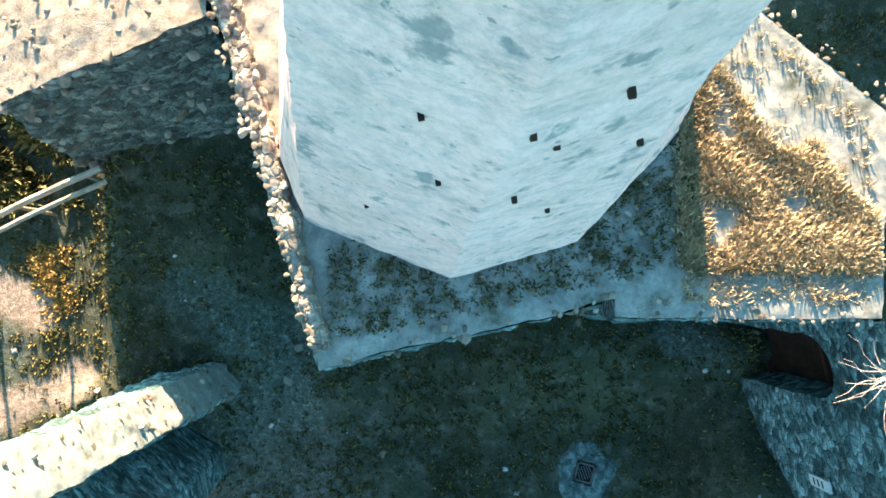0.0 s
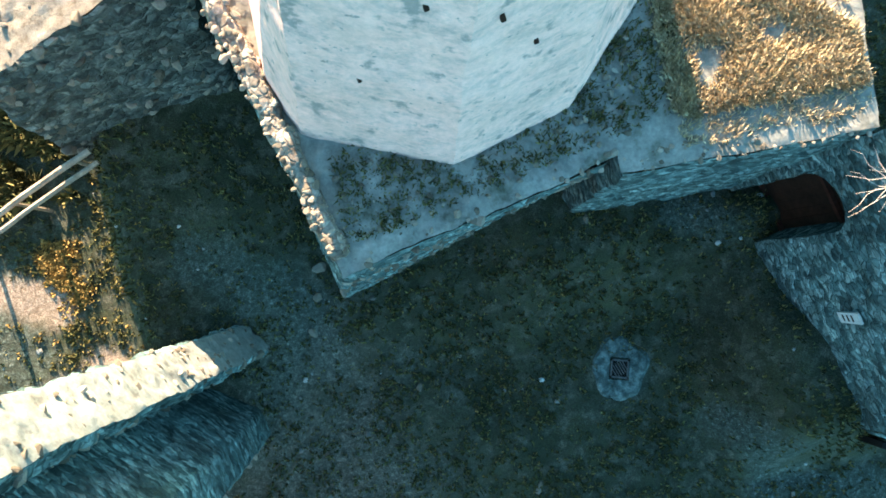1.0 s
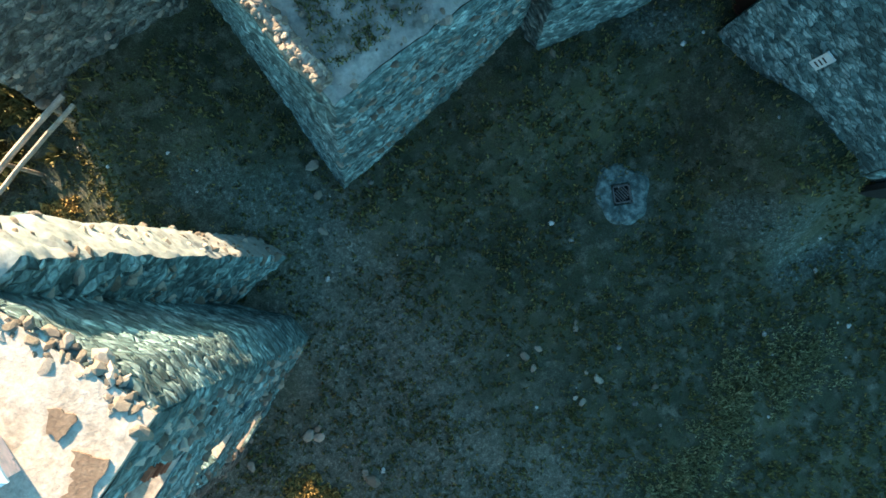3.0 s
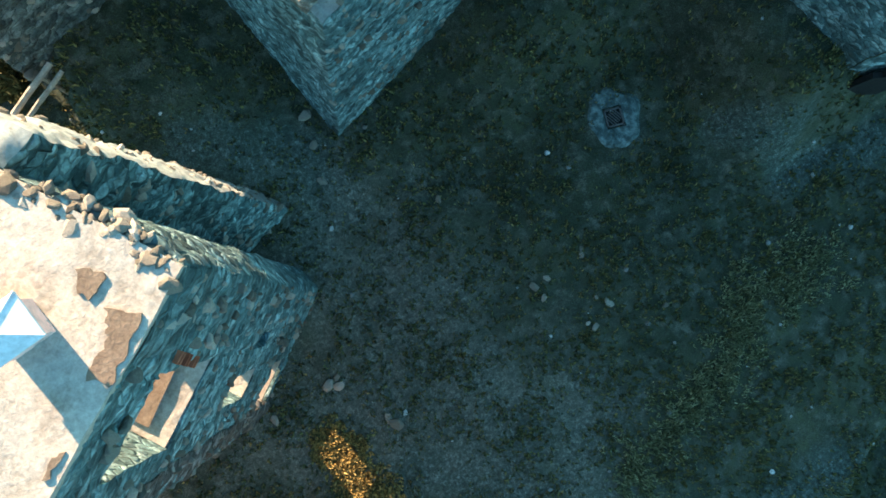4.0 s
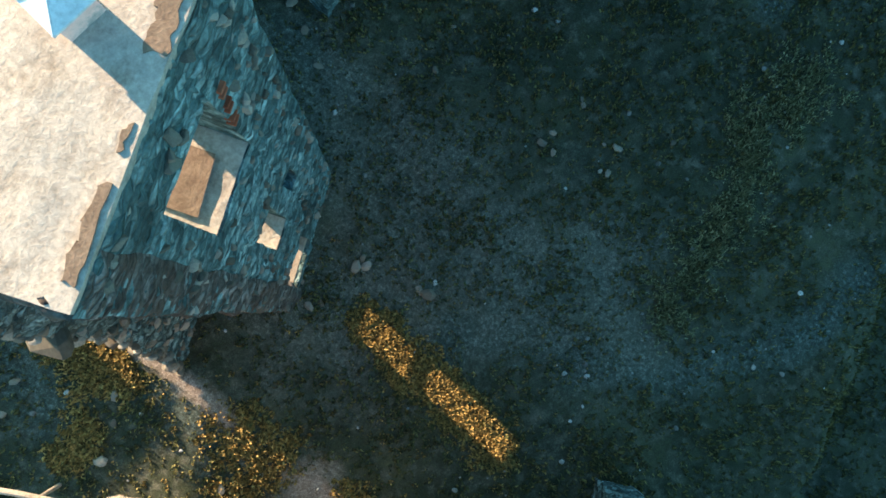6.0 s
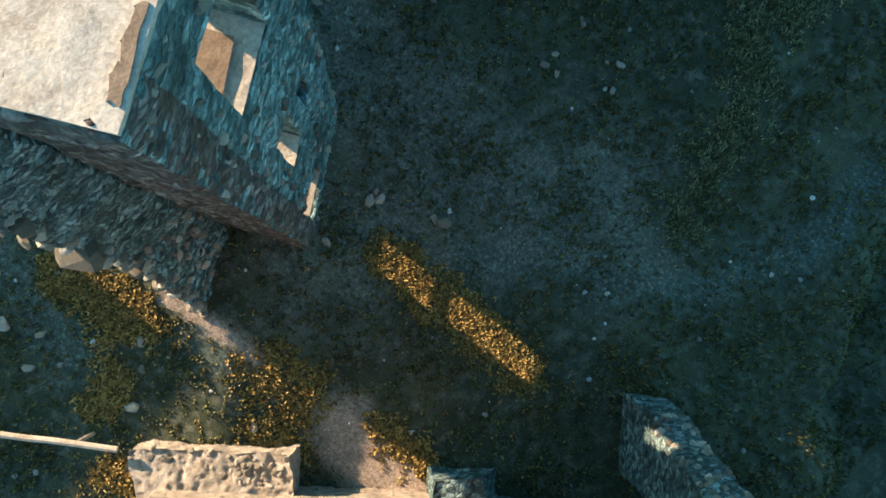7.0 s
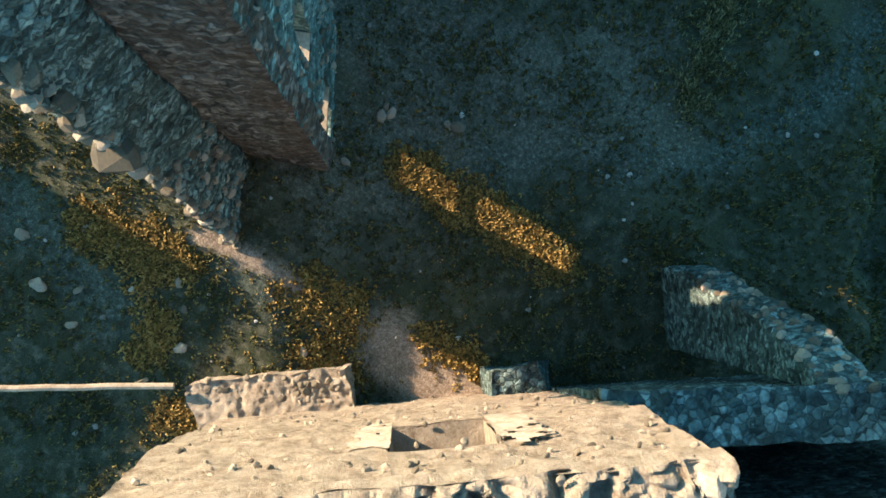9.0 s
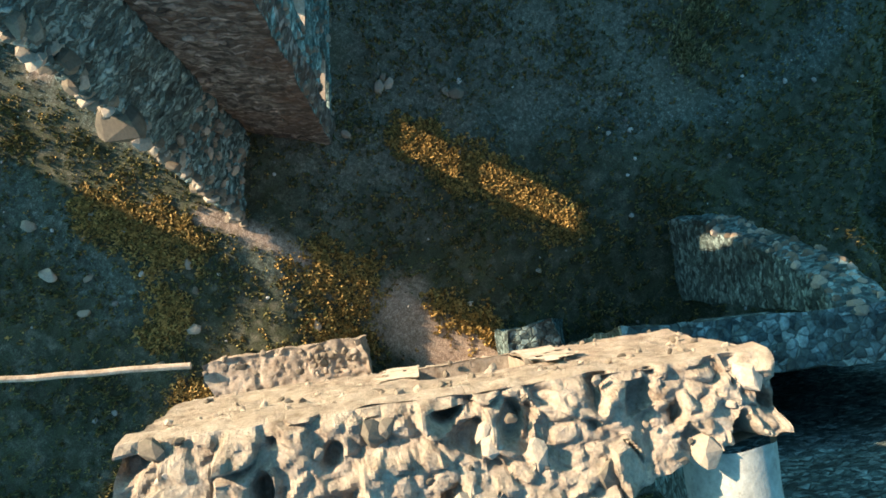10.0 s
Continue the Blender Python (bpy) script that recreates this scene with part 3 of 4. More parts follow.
    # bare brown patches along its edge
    for outline in (((-6.29, -6.24), (-6.12, -6.42), (-5.97, -6.52), (-6.25, -6.74), (-6.5, -6.9), (-6.72, -7.06), (-6.9, -6.84), (-6.74, -6.72), (-6.5, -6.62), (-6.42, -6.5), (-6.36, -6.4)),
                    ((-6.36, -5.68), (-6.2, -5.82), (-6.1, -5.95), (-6.24, -6.02), (-6.4, -6.08), (-6.47, -5.94)),
                    ((-8.2, -7.82), (-8.5, -7.98), (-8.98, -8.3), (-9.3, -8.5), (-9.4, -8.36), (-9.12, -8.12), (-8.92, -8.1), (-8.74, -7.92), (-8.5, -7.84), (-8.34, -7.72)),
                    ((-7.55, -7.42), (-7.86, -7.6), (-7.94, -7.56), (-7.72, -7.4))):
        fine = []
        for (ax, ay), (bx, by) in zip(outline, outline[1:] + outline[:1]):
            for k in range(4):
                fine.append(Vector((lerp(ax, bx, k / 4), lerp(ay, by, k / 4), 16.726)) + 0.05 * noise.noise_vector(Vector((ax + k * 0.31, ay, 0.5))) * Vector((1, 1, 0)).length)
        for p in fine:
            p.z = 16.727
        bm = bmesh.new()
        lo, hi = [bm.verts.new(p - Vector((0, 0, 0.1))) for p in fine], [bm.verts.new(p) for p in fine]
        bm.faces.new(hi)
        for i in range(len(fine)):
            j = (i + 1) % len(fine)
            bm.faces.new((lo[i], lo[j], hi[j], hi[i]))
        bmesh.ops.recalc_face_normals(bm, faces=bm.faces)
        part("tile_patch", bm, TILE, roof, "bare brown tile patch")
    for k in range(45):
        c = KD + IN * rng.uniform(0.1, 2.4) + KU * abs(rng.gauss(0, 0.12))
        set_stone(roof, c + Vector((0, 0, 0.08)), rng.uniform(0.06, 0.2))


def brick_mesh():
    bm = bmesh.new()
    bmesh.ops.create_cube(bm, size=1, matrix=Matrix.Diagonal((0.07, 0.16, 0.2, 1)))
    bmesh.ops.bevel(bm, geom=bm.edges, offset=0.012, segments=1)
    me = bpy.data.meshes.new("brick")
    bm.to_mesh(me)
    bm.free()
    me.materials.append(BRICK)
    return me


build_keep()


def build_cap():
    """The small metal-sheathed pyramid that stands on the keep's roof."""
    t = empty("roof_vent", "small box vent with a pale pyramidal sheet-metal cap on the roof", "roof vent")
    t.matrix_world = pose(-7.23, -5.97, 16.68, 0, 0, 5)
    bm = bmesh.new()
    bmesh.ops.create_cube(bm, size=1, matrix=pose(0, 0, 0.22) @ Matrix.Diagonal((0.56, 0.48, 0.44, 1)))
    bmesh.ops.bevel(bm, geom=bm.edges, offset=0.015, segments=1)
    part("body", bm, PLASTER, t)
    bm = bmesh.new()
    c = [bm.verts.new((sx * 0.35, sy * 0.3, 0.44)) for sx, sy in ((-1, -1), (1, -1), (1, 1), (-1, 1))]
    d = [bm.verts.new((sx * 0.35, sy * 0.3, 0.48)) for sx, sy in ((-1, -1), (1, -1), (1, 1), (-1, 1))]
    top = bm.verts.new((0, 0, 0.78))
    for i in range(4):
        j = (i + 1) % 4
        bm.faces.new((c[i], c[j], d[j], d[i]))
        bm.faces.new((d[i], d[j], top))
    bm.faces.new(c[::-1])
    part("cap", bm, METAL, t, "bluish-white sheet-metal cap")
    for i in range(4):
        a, b = Vector((*[(-1, -1), (1, -1), (1, 1), (-1, 1)][i], 0)), Vector((0, 0, 0.785))
        a = Vector((a.x * 0.35, a.y * 0.3, 0.485))
        bm = bmesh.new()
        q = (b - a).to_track_quat("Z", "Y").to_matrix().to_4x4()
        bmesh.ops.create_cone(bm, cap_ends=True, segments=6, radius1=0.012, radius2=0.012, depth=(b - a).length, matrix=Matrix.Translation((a + b) / 2) @ q)
        part("hip_seam", bm, METAL, t)


build_cap()


def build_wing():
    bm = bmesh.new()
    low = [(-13.95, -8.85, 0.3), (-11.4, -7.3, -0.3), (-10.9, -5.6, 0), (-13.6, -6.0, 0.6)]
    mid = [(-13.2, -7.15, 6.0), (-11.2, -6.95, 6.0), (-10.6, -6.1, 6), (-13.1, -6.2, 6)]
    high = [(-12.6, -6.8, 14.2), (-10.9, -6.9, 16), (-10.9, -6.2, 16.0), (-12.6, -6.3, 14.2)]
    block(bm, low, mid, 0.12, 0.14, 0.12, top=False)
    block(bm, mid, high, 0.12, 0.14, 0.1)
    w = structure("wall_wing", bm, SHADE_RUBBLE, "raking grey rubble buttress wall beside the keep")
    for k in range(150):
        v = rng.random()
        c = lerp(Vector(mid[0]), Vector(high[0]), v) if rng.random() < 0.6 else lerp(Vector(low[0]), Vector(mid[0]), v)
        set_stone(w, c + Vector((rng.uniform(-0.1, 0.3), rng.uniform(-0.1, 0.25), 0)), rng.uniform(0.15, 0.5))
    for k in range(120):
        u, v = rng.random(), rng.random()
        set_stone(w, lerp(lerp(Vector(low[0]), Vector(low[1]), u), lerp(Vector(mid[0]), Vector(mid[1]), u), v), rng.uniform(0.15, 0.4))
    set_stone(w, Vector((-13.05, -7.05, 9.2)), 1.1)
    # spur wall that climbs to the keep from the courtyard
    bm = bmesh.new()
    low = [(-7.9, -4.6, 0.0), (-5.2, -3.75, -0.3), (-5.7, -2.8, -0.3), (-7.9, -3.2, 0.0)]
    high = [(-7.8, -4.5, 16.4), (-6.2, -3.8, 16.1), (-6.75, -2.85, 16.1), (-7.8, -3.5, 16.4)]
    block(bm, low, high, 0.12, 0.14, 0.1, top=False, skip=(1,))
    w = structure("wall_spur", bm, LIME, "broken rubble wall that climbs towards the keep")
    bm = bmesh.new()
    sheet(bm, (low[1], low[2], high[2], high[1]), 0.09, 0.06, 0.08, 3.4)
    sheet(bm, high, 0.12, 0.1, 0.1)
    part("wall_end", bm, LIMEWASH, w, "raking limewashed end, sunlit above and shaded below", True)
    for k in range(120):
        u, v = rng.random(), rng.random()
        set_stone(w, lerp(lerp(Vector(low[0]), Vector(low[1]), u), lerp(Vector(high[0]), Vector(high[1]), u), v), rng.uniform(0.12, 0.4))
    for k in range(90):
        u, v = rng.random(), rng.random()
        set_stone(w, lerp(lerp(Vector(low[1]), Vector(low[2]), u), lerp(Vector(high[1]), Vector(high[2]), u), v), rng.uniform(0.08, 0.25))


build_wing()

# ---- west wall with a window, cross wall ----
WD, WN = Vector((0.65, -0.76, 0)), Vector((0.76, 0.65, 0))


def ww(s, n, z):
    """A place by the west wall: s along it to the south, n out of it to the courtyard."""
    lean = -1.0 + 0.128 * z if z < 12 else 0.536 + 0.02 * (z - 12)
    return WD * s + WN * (n - 20.85 + lean) + Vector((0, 0, z))


def bw(s, n, z):
    """A place behind the west wall, upright: s along it, n towards the courtyard."""
    return WD * s + WN * (n - 20.85) + Vector((0, 0, z))


def build_west():
    bm = bmesh.new()
    s0, s1, zt = -1.25, 7.0, 16.0
    hole = (2.55, 4.3, 11.4, 13.9)
    a, b, c, d = hole

    def left(z):
        return lerp(-3.3, s0, z / zt)

    def right(z):
        return lerp(8.0, s1, z / zt)
    zs = [-0.3, c, 12.0, d, zt]
    for z0, z1 in zip(zs, zs[1:]):
        cols = [(left(z0), a, a, left(z1)), (a, b, b, a), (b, right(z0), right(z1), b)]
        for i, (p, q, r, t) in enumerate(cols):
            if i == 1 and c <= z0 < d:
                continue
            sheet(bm, (ww(p, 0, z0), ww(q, 0, z0), ww(r, 0, z1), ww(t, 0, z1)), 0.085, 0.05, 0.07, 4.2)
    k = -1.7
    sheet(bm, (ww(a, 0, c), ww(b, 0, c), ww(b, k, c), ww(a, k, c)), 0.12, 0.03, 0.03)
    sheet(bm, (ww(a, k, d), ww(b, k, d), ww(b, 0, d), ww(a, 0, d)), 0.12, 0.03, 0.03)
    sheet(bm, (ww(a, 0, c), ww(a, k, c), ww(a, k, d), ww(a, 0, d)), 0.12, 0.03, 0.03)
    sheet(bm, (ww(b, k, c), ww(b, 0, c), ww(b, 0, d), ww(b, k, d)), 0.12, 0.03, 0.03)
    sheet(bm, (ww(a, k, c), ww(b, k, c), ww(b, k, d), ww(a, k, d)), 0.2, 0.03, 0.03)
    back = -1.85

    def rear(sx):
        return lerp(back, -1.0, sstep(2.6, s1, sx))
    for p, q in (((8.0, s1, 0), (8.0, s1, -1.0)), ((8.0, s1, -1.0), (2.6, 2.6, back)), ((2.6, 2.6, back), (-3.3, s0, back)), ((-3.3, s0, back), (-3.3, s0, 0))):
        sheet(bm, (ww(p[0], p[2], 0), ww(q[0], q[2], 0), ww(q[1], q[2], zt), ww(p[1], p[2], zt)), 0.16, 0.1, 0.1)
    bmesh.ops.recalc_face_normals(bm, faces=bm.faces)
    w = structure("wall_west", bm, CORE, "sunlit courtyard wall of pale rubble stone with a window slot")
    # broken head: angular core stones standing out of deep hollows
    bm = bmesh.new()
    ns, nn = 210, 56
    grid = []
    for i in range(ns + 1):
        row = []
        for j in range(nn + 1):
            sx = lerp(s0, s1, i / ns)
            n = lerp(0.06, rear(sx), j / nn)
            p = ww(sx, n, zt)
            q = Vector((sx * 1.7, n * 1.5, 0.3)) + 0.3 * noise.noise_vector(p * 2.0)
            dist, pts = noise.voronoi(q)
            rim = sstep(0.02, 0.2, dist[1] - dist[0])
            r = noise.cell(pts[0] * 5.17)
            tilt = (q - pts[0]).dot(Vector((noise.cell(pts[0] * 3.1) - 0.5, noise.cell(pts[0] * 9.7) - 0.2, 0)))
            h = lerp(0.8, 0.3, sstep(3, 6, sx)) * (j / nn) + (0.03 + 0.14 * r + 0.3 * tilt) * rim + 0.11 * stone_relief(p, 3.4)
            if r < 0.5 and j > 5:
                h -= (0.45 + 0.5 * r) * sstep(0.42, 0.2, dist[0] + 0.1 * noise.noise(p * 4.0))
            h += 0.1 * noise.noise(p * 2.6) + 0.03 * noise.noise(p * 9.0)
            h *= min(1.0, 0.15 + j / 5)
            if j == 0:
                h, p = -0.3, ww(sx, 0.09, zt)
            row.append(bm.verts.new(p + Vector((0, 0, h)) + noise.noise_vector(p * 2.5) * 0.05))
        grid.append(row)
    for i in range(ns):
        for j in range(nn):
            bm.faces.new((grid[i][j], grid[i + 1][j], grid[i + 1][j + 1], grid[i][j + 1]))
    bmesh.ops.recalc_face_normals(bm, faces=bm.faces)
    part("wall_head", bm, CORE, w, "ruined head of large stones and deep hollows")
    for k in range(45):
        sx = rng.uniform(s0, s1)
        n = rng.uniform(rear(sx), 0.0)
        set_stone(w, ww(sx, n, zt + 0.1 - lerp(0.42, 0.2, sstep(3, 6, sx)) * n), rng.choice((0.1, 0.16, 0.3, 0.4)))
    bm = bmesh.new()
    prev = None
    for i in range(17):
        t = math.pi * i / 16
        row = [bm.verts.new(p + noise.noise_vector(p * 2.0) * 0.04) for p in (ww(6.5 - 0.62 * math.cos(t), n, 15.6 + 0.75 * math.sin(t)) for n in (-1.15, -1.8, -2.5))]
        if prev:
            for c0 in (0, 1):
                bm.faces.new((prev[c0], row[c0], row[c0 + 1], prev[c0 + 1]))
        prev = row
    bmesh.ops.recalc_face_normals(bm, faces=bm.faces)
    part("vault_crown", bm, LIMEWASH, w, "rounded crown of a plastered vault", True)
    for k in range(200):
        z = zt * rng.random() ** 0.7
        if k % 4 == 0:
            z = rng.uniform(d, zt)
        set_stone(w, ww(rng.uniform(left(z), right(z)), 0.0, z), rng.uniform(0.07, 0.17))
    # white plaster surround of the window
    bm = bmesh.new()
    for q in ((a - 0.75, a, c - 0.2, d + 0.3), (b, b + 0.9, c - 0.2, d + 0.3)):
        for z0, z1 in ((q[2], 12.0), (12.0, q[3])):
            sheet(bm, (ww(q[0], 0.06, z0), ww(q[1], 0.06, z0), ww(q[1], 0.06, z1), ww(q[0], 0.06, z1)), 0.06, 0.02, 0.02)
    ragged = []
    for f in bm.faces:
        p = f.calc_center_median()
        sx = p.dot(WD)
        off = (a - sx) / 0.75 if sx < a else (sx - b) / 0.9
        high = abs(p.z - (c + d) / 2) / 1.5
        if max(off, high) + 0.55 * noise.noise(p * 2.2) + 0.25 * noise.noise(p * 6.0) > 0.8:
            ragged.append(f)
    bmesh.ops.delete(bm, geom=ragged, context="FACES")
    part("window_surround", bm, SCREED, w, "white plaster round the window")
    # low wall at its foot
    bm = bmesh.new()
    block(bm, [ww(-4.1, 1.35, 0.2), ww(-3.6, -0.4, 0.2), ww(1.05, -0.2, 0.2), ww(1.05, 1.4, 0.2)][::-1],
          [ww(-4.05, 1.15, 2.3), ww(-3.45, -0.5, 2.6), ww(1.1, -0.2, 2.3), ww(1.0, 1.25, 2.2)][::-1], 0.07, 0.07, 0.14, size=3.4)
    lw = structure("wall_low", bm, CORE, "low sunlit rubble wall at the foot of the courtyard wall")
    for k in range(80):
        set_stone(lw, ww(rng.uniform(-4, 1.0), rng.uniform(0.0, 1.2), 2.25), rng.uniform(0.1, 0.34))
    bm = bmesh.new()
    block(bm, [ww(5.5, -0.2, 0), ww(5.5, 0.9, 0), ww(7.9, 1.0, 0), ww(7.9, -0.2, 0)], [ww(5.5, -0.2, 2.5), ww(5.6, 0.75, 2.5), ww(7.0, 1.0, 2.4), ww(7.4, -0.2, 2.2)], 0.11, 0.1, 0.1)
    structure("wall_stub", bm, SHADE_RUBBLE, "short stub of rubble wall against the courtyard wall")
    # its lower run to the south
    bm = bmesh.new()
    low = [ww(7.6, -1.6, -0.4), ww(7.6, 0.05, -0.4), ww(18, -0.2, -0.6), ww(18, -1.6, -0.6)]
    high = [ww(7.3, -1.1, 9.0), ww(7.3, 0.25, 9.0), ww(18, -0.3, 9.6), ww(18, -1.6, 9.6)]
    block(bm, low, high, 0.16, 0.1, 0.1)
    structure("wall_west_lower", bm, SHADE_RUBBLE, "shaded lower run of the courtyard wall")
    # wall of the outer ward behind it
    bm = bmesh.new()
    block(bm, [bw(8.6, -4.6, -1), bw(8.6, -2.9, -1), bw(22, -3.2, -1), bw(22, -4.6, -1)], [bw(8.6, -4.4, 13), bw(8.6, -2.95, 13), bw(22, -3.2, 13), bw(22, -4.6, 13)], 0.15, 0.1, 0.08)
    structure("wall_outer", bm, SHADE_RUBBLE, "tall dark rubble wall of the outer ward")
    # cross wall with a raking broken head
    bm = bmesh.new()
    stops = [(2.9, 0.2), (2.7, 2.4), (2.05, 3.8), (1.75, 5.6), (1.25, 7.3), (0.6, 8.6), (0.0, 9.3)]
    for (n0, z0), (n1, z1) in zip(stops, stops[1:]):
        A, B = 12.35, 13.6

        def cw(s, n, z):
            return WD * s + WN * (n - 20.85) + Vector((0, 0, z))
        sheet(bm, (cw(A, n0, -0.5), cw(A, n1, -0.5), cw(A, n1, z1), cw(A, n0, z0)), 0.13, 0.1, 0.07)
        sheet(bm, (cw(B, n1, -0.5), cw(B, n0, -0.5), cw(B, n0, z0), cw(B, n1, z1)), 0.2, 0.1, 0.07)
        sheet(bm, (cw(A, n0, z0), cw(A, n1, z1), cw(B, n1, z1), cw(B, n0, z0)), 0.13, 0.12, 0.1)
    w = structure("wall_cross", bm, SHADE_RUBBLE, "shaded cross wall with a raking broken head")
    for (n0, z0), (n1, z1) in zip(stops[1:], stops[2:]):
        for k in range(18):
            t = rng.random()
            set_stone(w, cw(rng.uniform(A, B), lerp(n0, n1, t), lerp(z0, z1, t)), rng.uniform(0.15, 0.4))


build_west()


# ---- east wall with the gateway ----
EA, EB = Vector((10.55, -1.0, 0)), Vector((12.6, -9.6, 0))
ED = (EB - EA).normalized()


def ew(u, z, d=0.0):
    return EA + ED * u + Vector((ED.y, -ED.x, 0)) * -d + Vector((0.04 * z, 0, z))


def build_east():
    bm = bmesh.new()
    gate = (0.55, 2.35, 1.6, 6.9)
    us, zs = [0, gate[0], gate[1], 8.8], [-0.6, gate[2], gate[3], 9.4]
    for i in range(3):
        for j in range(3):
            if (i, j) == (1, 1):
                continue
            sheet(bm, (ew(us[i], zs[j]), ew(us[i + 1], zs[j]), ew(us[i + 1], zs[j + 1]), ew(us[i], zs[j + 1])), 0.14, 0.1, 0.08)
    # arched head of the gate
    n = 8
    mid, r = (gate[0] + gate[1]) / 2, (gate[1] - gate[0]) / 2
    for i in range(n):
        t0, t1 = math.pi * i / n, math.pi * (i + 1) / n
        p0, p1 = (mid - r * math.cos(t0), gate[3] - r + r * math.sin(t0)), (mid - r * math.cos(t1), gate[3] - r + r * math.sin(t1))
        bm.faces.new([bm.verts.new(ew(*q)) for q in (p0, p1, (p1[0], gate[3]), (p0[0], gate[3]))])
        bm.faces.new([bm.verts.new(ew(*q)) for q in ((*p0, 0), (*p1, 0), (*p1, 1.6), (*p0, 1.6))])
    for u in gate[:2]:
        sheet(bm, (ew(u, gate[2]), ew(u, gate[2], 1.6), ew(u, gate[3] - r, 1.6), ew(u, gate[3] - r)), 0.2, 0.05, 0.03)
    sheet(bm, (ew(gate[0], gate[2]), ew(gate[1], gate[2]), ew(gate[1], gate[2], 1.6), ew(gate[0], gate[2], 1.6)), 0.2, 0.05, 0.03)
    top = [ew(0, 9.4), ew(8.8, 9.4), ew(8.8, 9.4, 6), ew(0, 9.4, 6)]
    sheet(bm, top, 0.2, 0.1, 0.1)
    e2 = Vector((18, -12.5, 0))
    sheet(bm, (EB - Vector((0, 0, .6)), e2 - Vector((0, 0, .6)), e2 + Vector((0, 0, 7)), EB + Vector((0.35, 0, 9.4))), 0.16, 0.1, 0.08)
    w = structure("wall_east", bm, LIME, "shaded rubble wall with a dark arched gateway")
    # Dark boards stand in for the shaded inside of the gateway.
    g = empty("gate", "dark boards and rusty bars in place of the gateway's shaded inside", "gate")
    for k in range(6):
        u0, u1 = lerp(gate[0], gate[1], k / 6) + 0.002, lerp(gate[0], gate[1], (k + 1) / 6) - 0.002
        bm = bmesh.new()
        h = gate[3]
        f = [ew(u0, gate[2], 1.0), ew(u1, gate[2], 1.0), ew(u1, h, 1.0), ew(u0, h, 1.0)]
        q = [ew(u0, gate[2], 1.08), ew(u1, gate[2], 1.08), ew(u1, h, 1.08), ew(u0, h, 1.08)]
        va, vb = [bm.verts.new(p) for p in f], [bm.verts.new(p) for p in q]
        bm.faces.new(va)
        bm.faces.new(vb[::-1])
        for i in range(4):
            bm.faces.new((va[i], vb[i], vb[(i + 1) % 4], va[(i + 1) % 4]))
        part("board", bm, DARK, g)
    # Unseen panel added behind the boards to keep sunlight from leaking through.
    bm = bmesh.new()
    sheet(bm, (ew(gate[0] - 0.4, gate[2] - 0.4, 1.3), ew(gate[1] + 0.4, gate[2] - 0.4, 1.3), ew(gate[1] + 0.4, gate[3] + 0.4, 1.3), ew(gate[0] - 0.4, gate[3] + 0.4, 1.3)), 0.5, 0.01, 0.01)
    part("light_stop", bm, DARK, g)
    for z in (2.1, 5.2):
        bm = bmesh.new()
        a, b = ew(gate[0], z, 0.9), ew(gate[1], z, 0.9)
        q = (b - a).to_track_quat("Z", "Y").to_matrix().to_4x4()
        bmesh.ops.create_cube(bm, size=1, matrix=Matrix.Translation((a + b) / 2) @ q @ Matrix.Diagonal((0.14, 0.14, (b - a).length, 1)))
        part("crossbar", bm, RUST, g, "rusty red-brown bar")
    # white board on the wall
    s = empty("wall_board", "small white rectangular board fixed to the rubble wall", "sign")
    bm = bmesh.new()
    c = ew(4.85, 5.3, -0.16)
    m = Matrix.Translation(c) @ Matrix.Rotation(math.atan2(ED.y, ED.x), 4, "Z") @ pose(0, 0, 0, 0, 0, 0)
    bmesh.ops.create_cube(bm, size=1, matrix=m @ Matrix.Diagonal((0.34, 0.06, 0.95, 1)))
    bmesh.ops.bevel(bm, geom=bm.edges, offset=0.01, segments=1)
    part("panel", bm, WHITE, s)
    for dz in (-0.25, -0.05, 0.15):
        bm = bmesh.new()
        bmesh.ops.create_cube(bm, size=1, matrix=m @ pose(0, -0.035, dz) @ Matrix.Diagonal((0.2, 0.01, 0.06, 1)))
        part("text_bar", bm, DARK, s, "faded grey bar of writing")


build_east()


def build_dark_opening():
    # Black boards stand in for the shade of an opening in the wall.
    t = empty("dark_opening", "black boards in place of a shaded opening in the wall foot", "door")
    a, b = Vector((13.2, -10.05, 0)), Vector((14.7, -10.85, 0))
    g = ground_z(13.6, -10.6)
    out = Vector((-0.47, -0.88, 0)) * 0.22
    for k in range(5):
        p, q = lerp(a, b, k / 5), lerp(a, b, (k + 1) / 5 - 0.01)
        h = g + 1.9 + 0.5 * math.sin(math.pi * (k + 0.5) / 5)
        bm = bmesh.new()
        va = [bm.verts.new(v + out) for v in (p + Vector((0, 0, g - 0.3)), q + Vector((0, 0, g - 0.3)), q + Vector((0, 0, h)), p + Vector((0, 0, h)))]
        vb = [bm.verts.new(v.co - out * 0.9) for v in va]
        bm.faces.new(va)
        bm.faces.new(vb[::-1])
        for i in range(4):
            bm.faces.new((va[i], vb[i], vb[(i + 1) % 4], va[(i + 1) % 4]))
        part("board", bm, BLACK, t)


build_dark_opening()


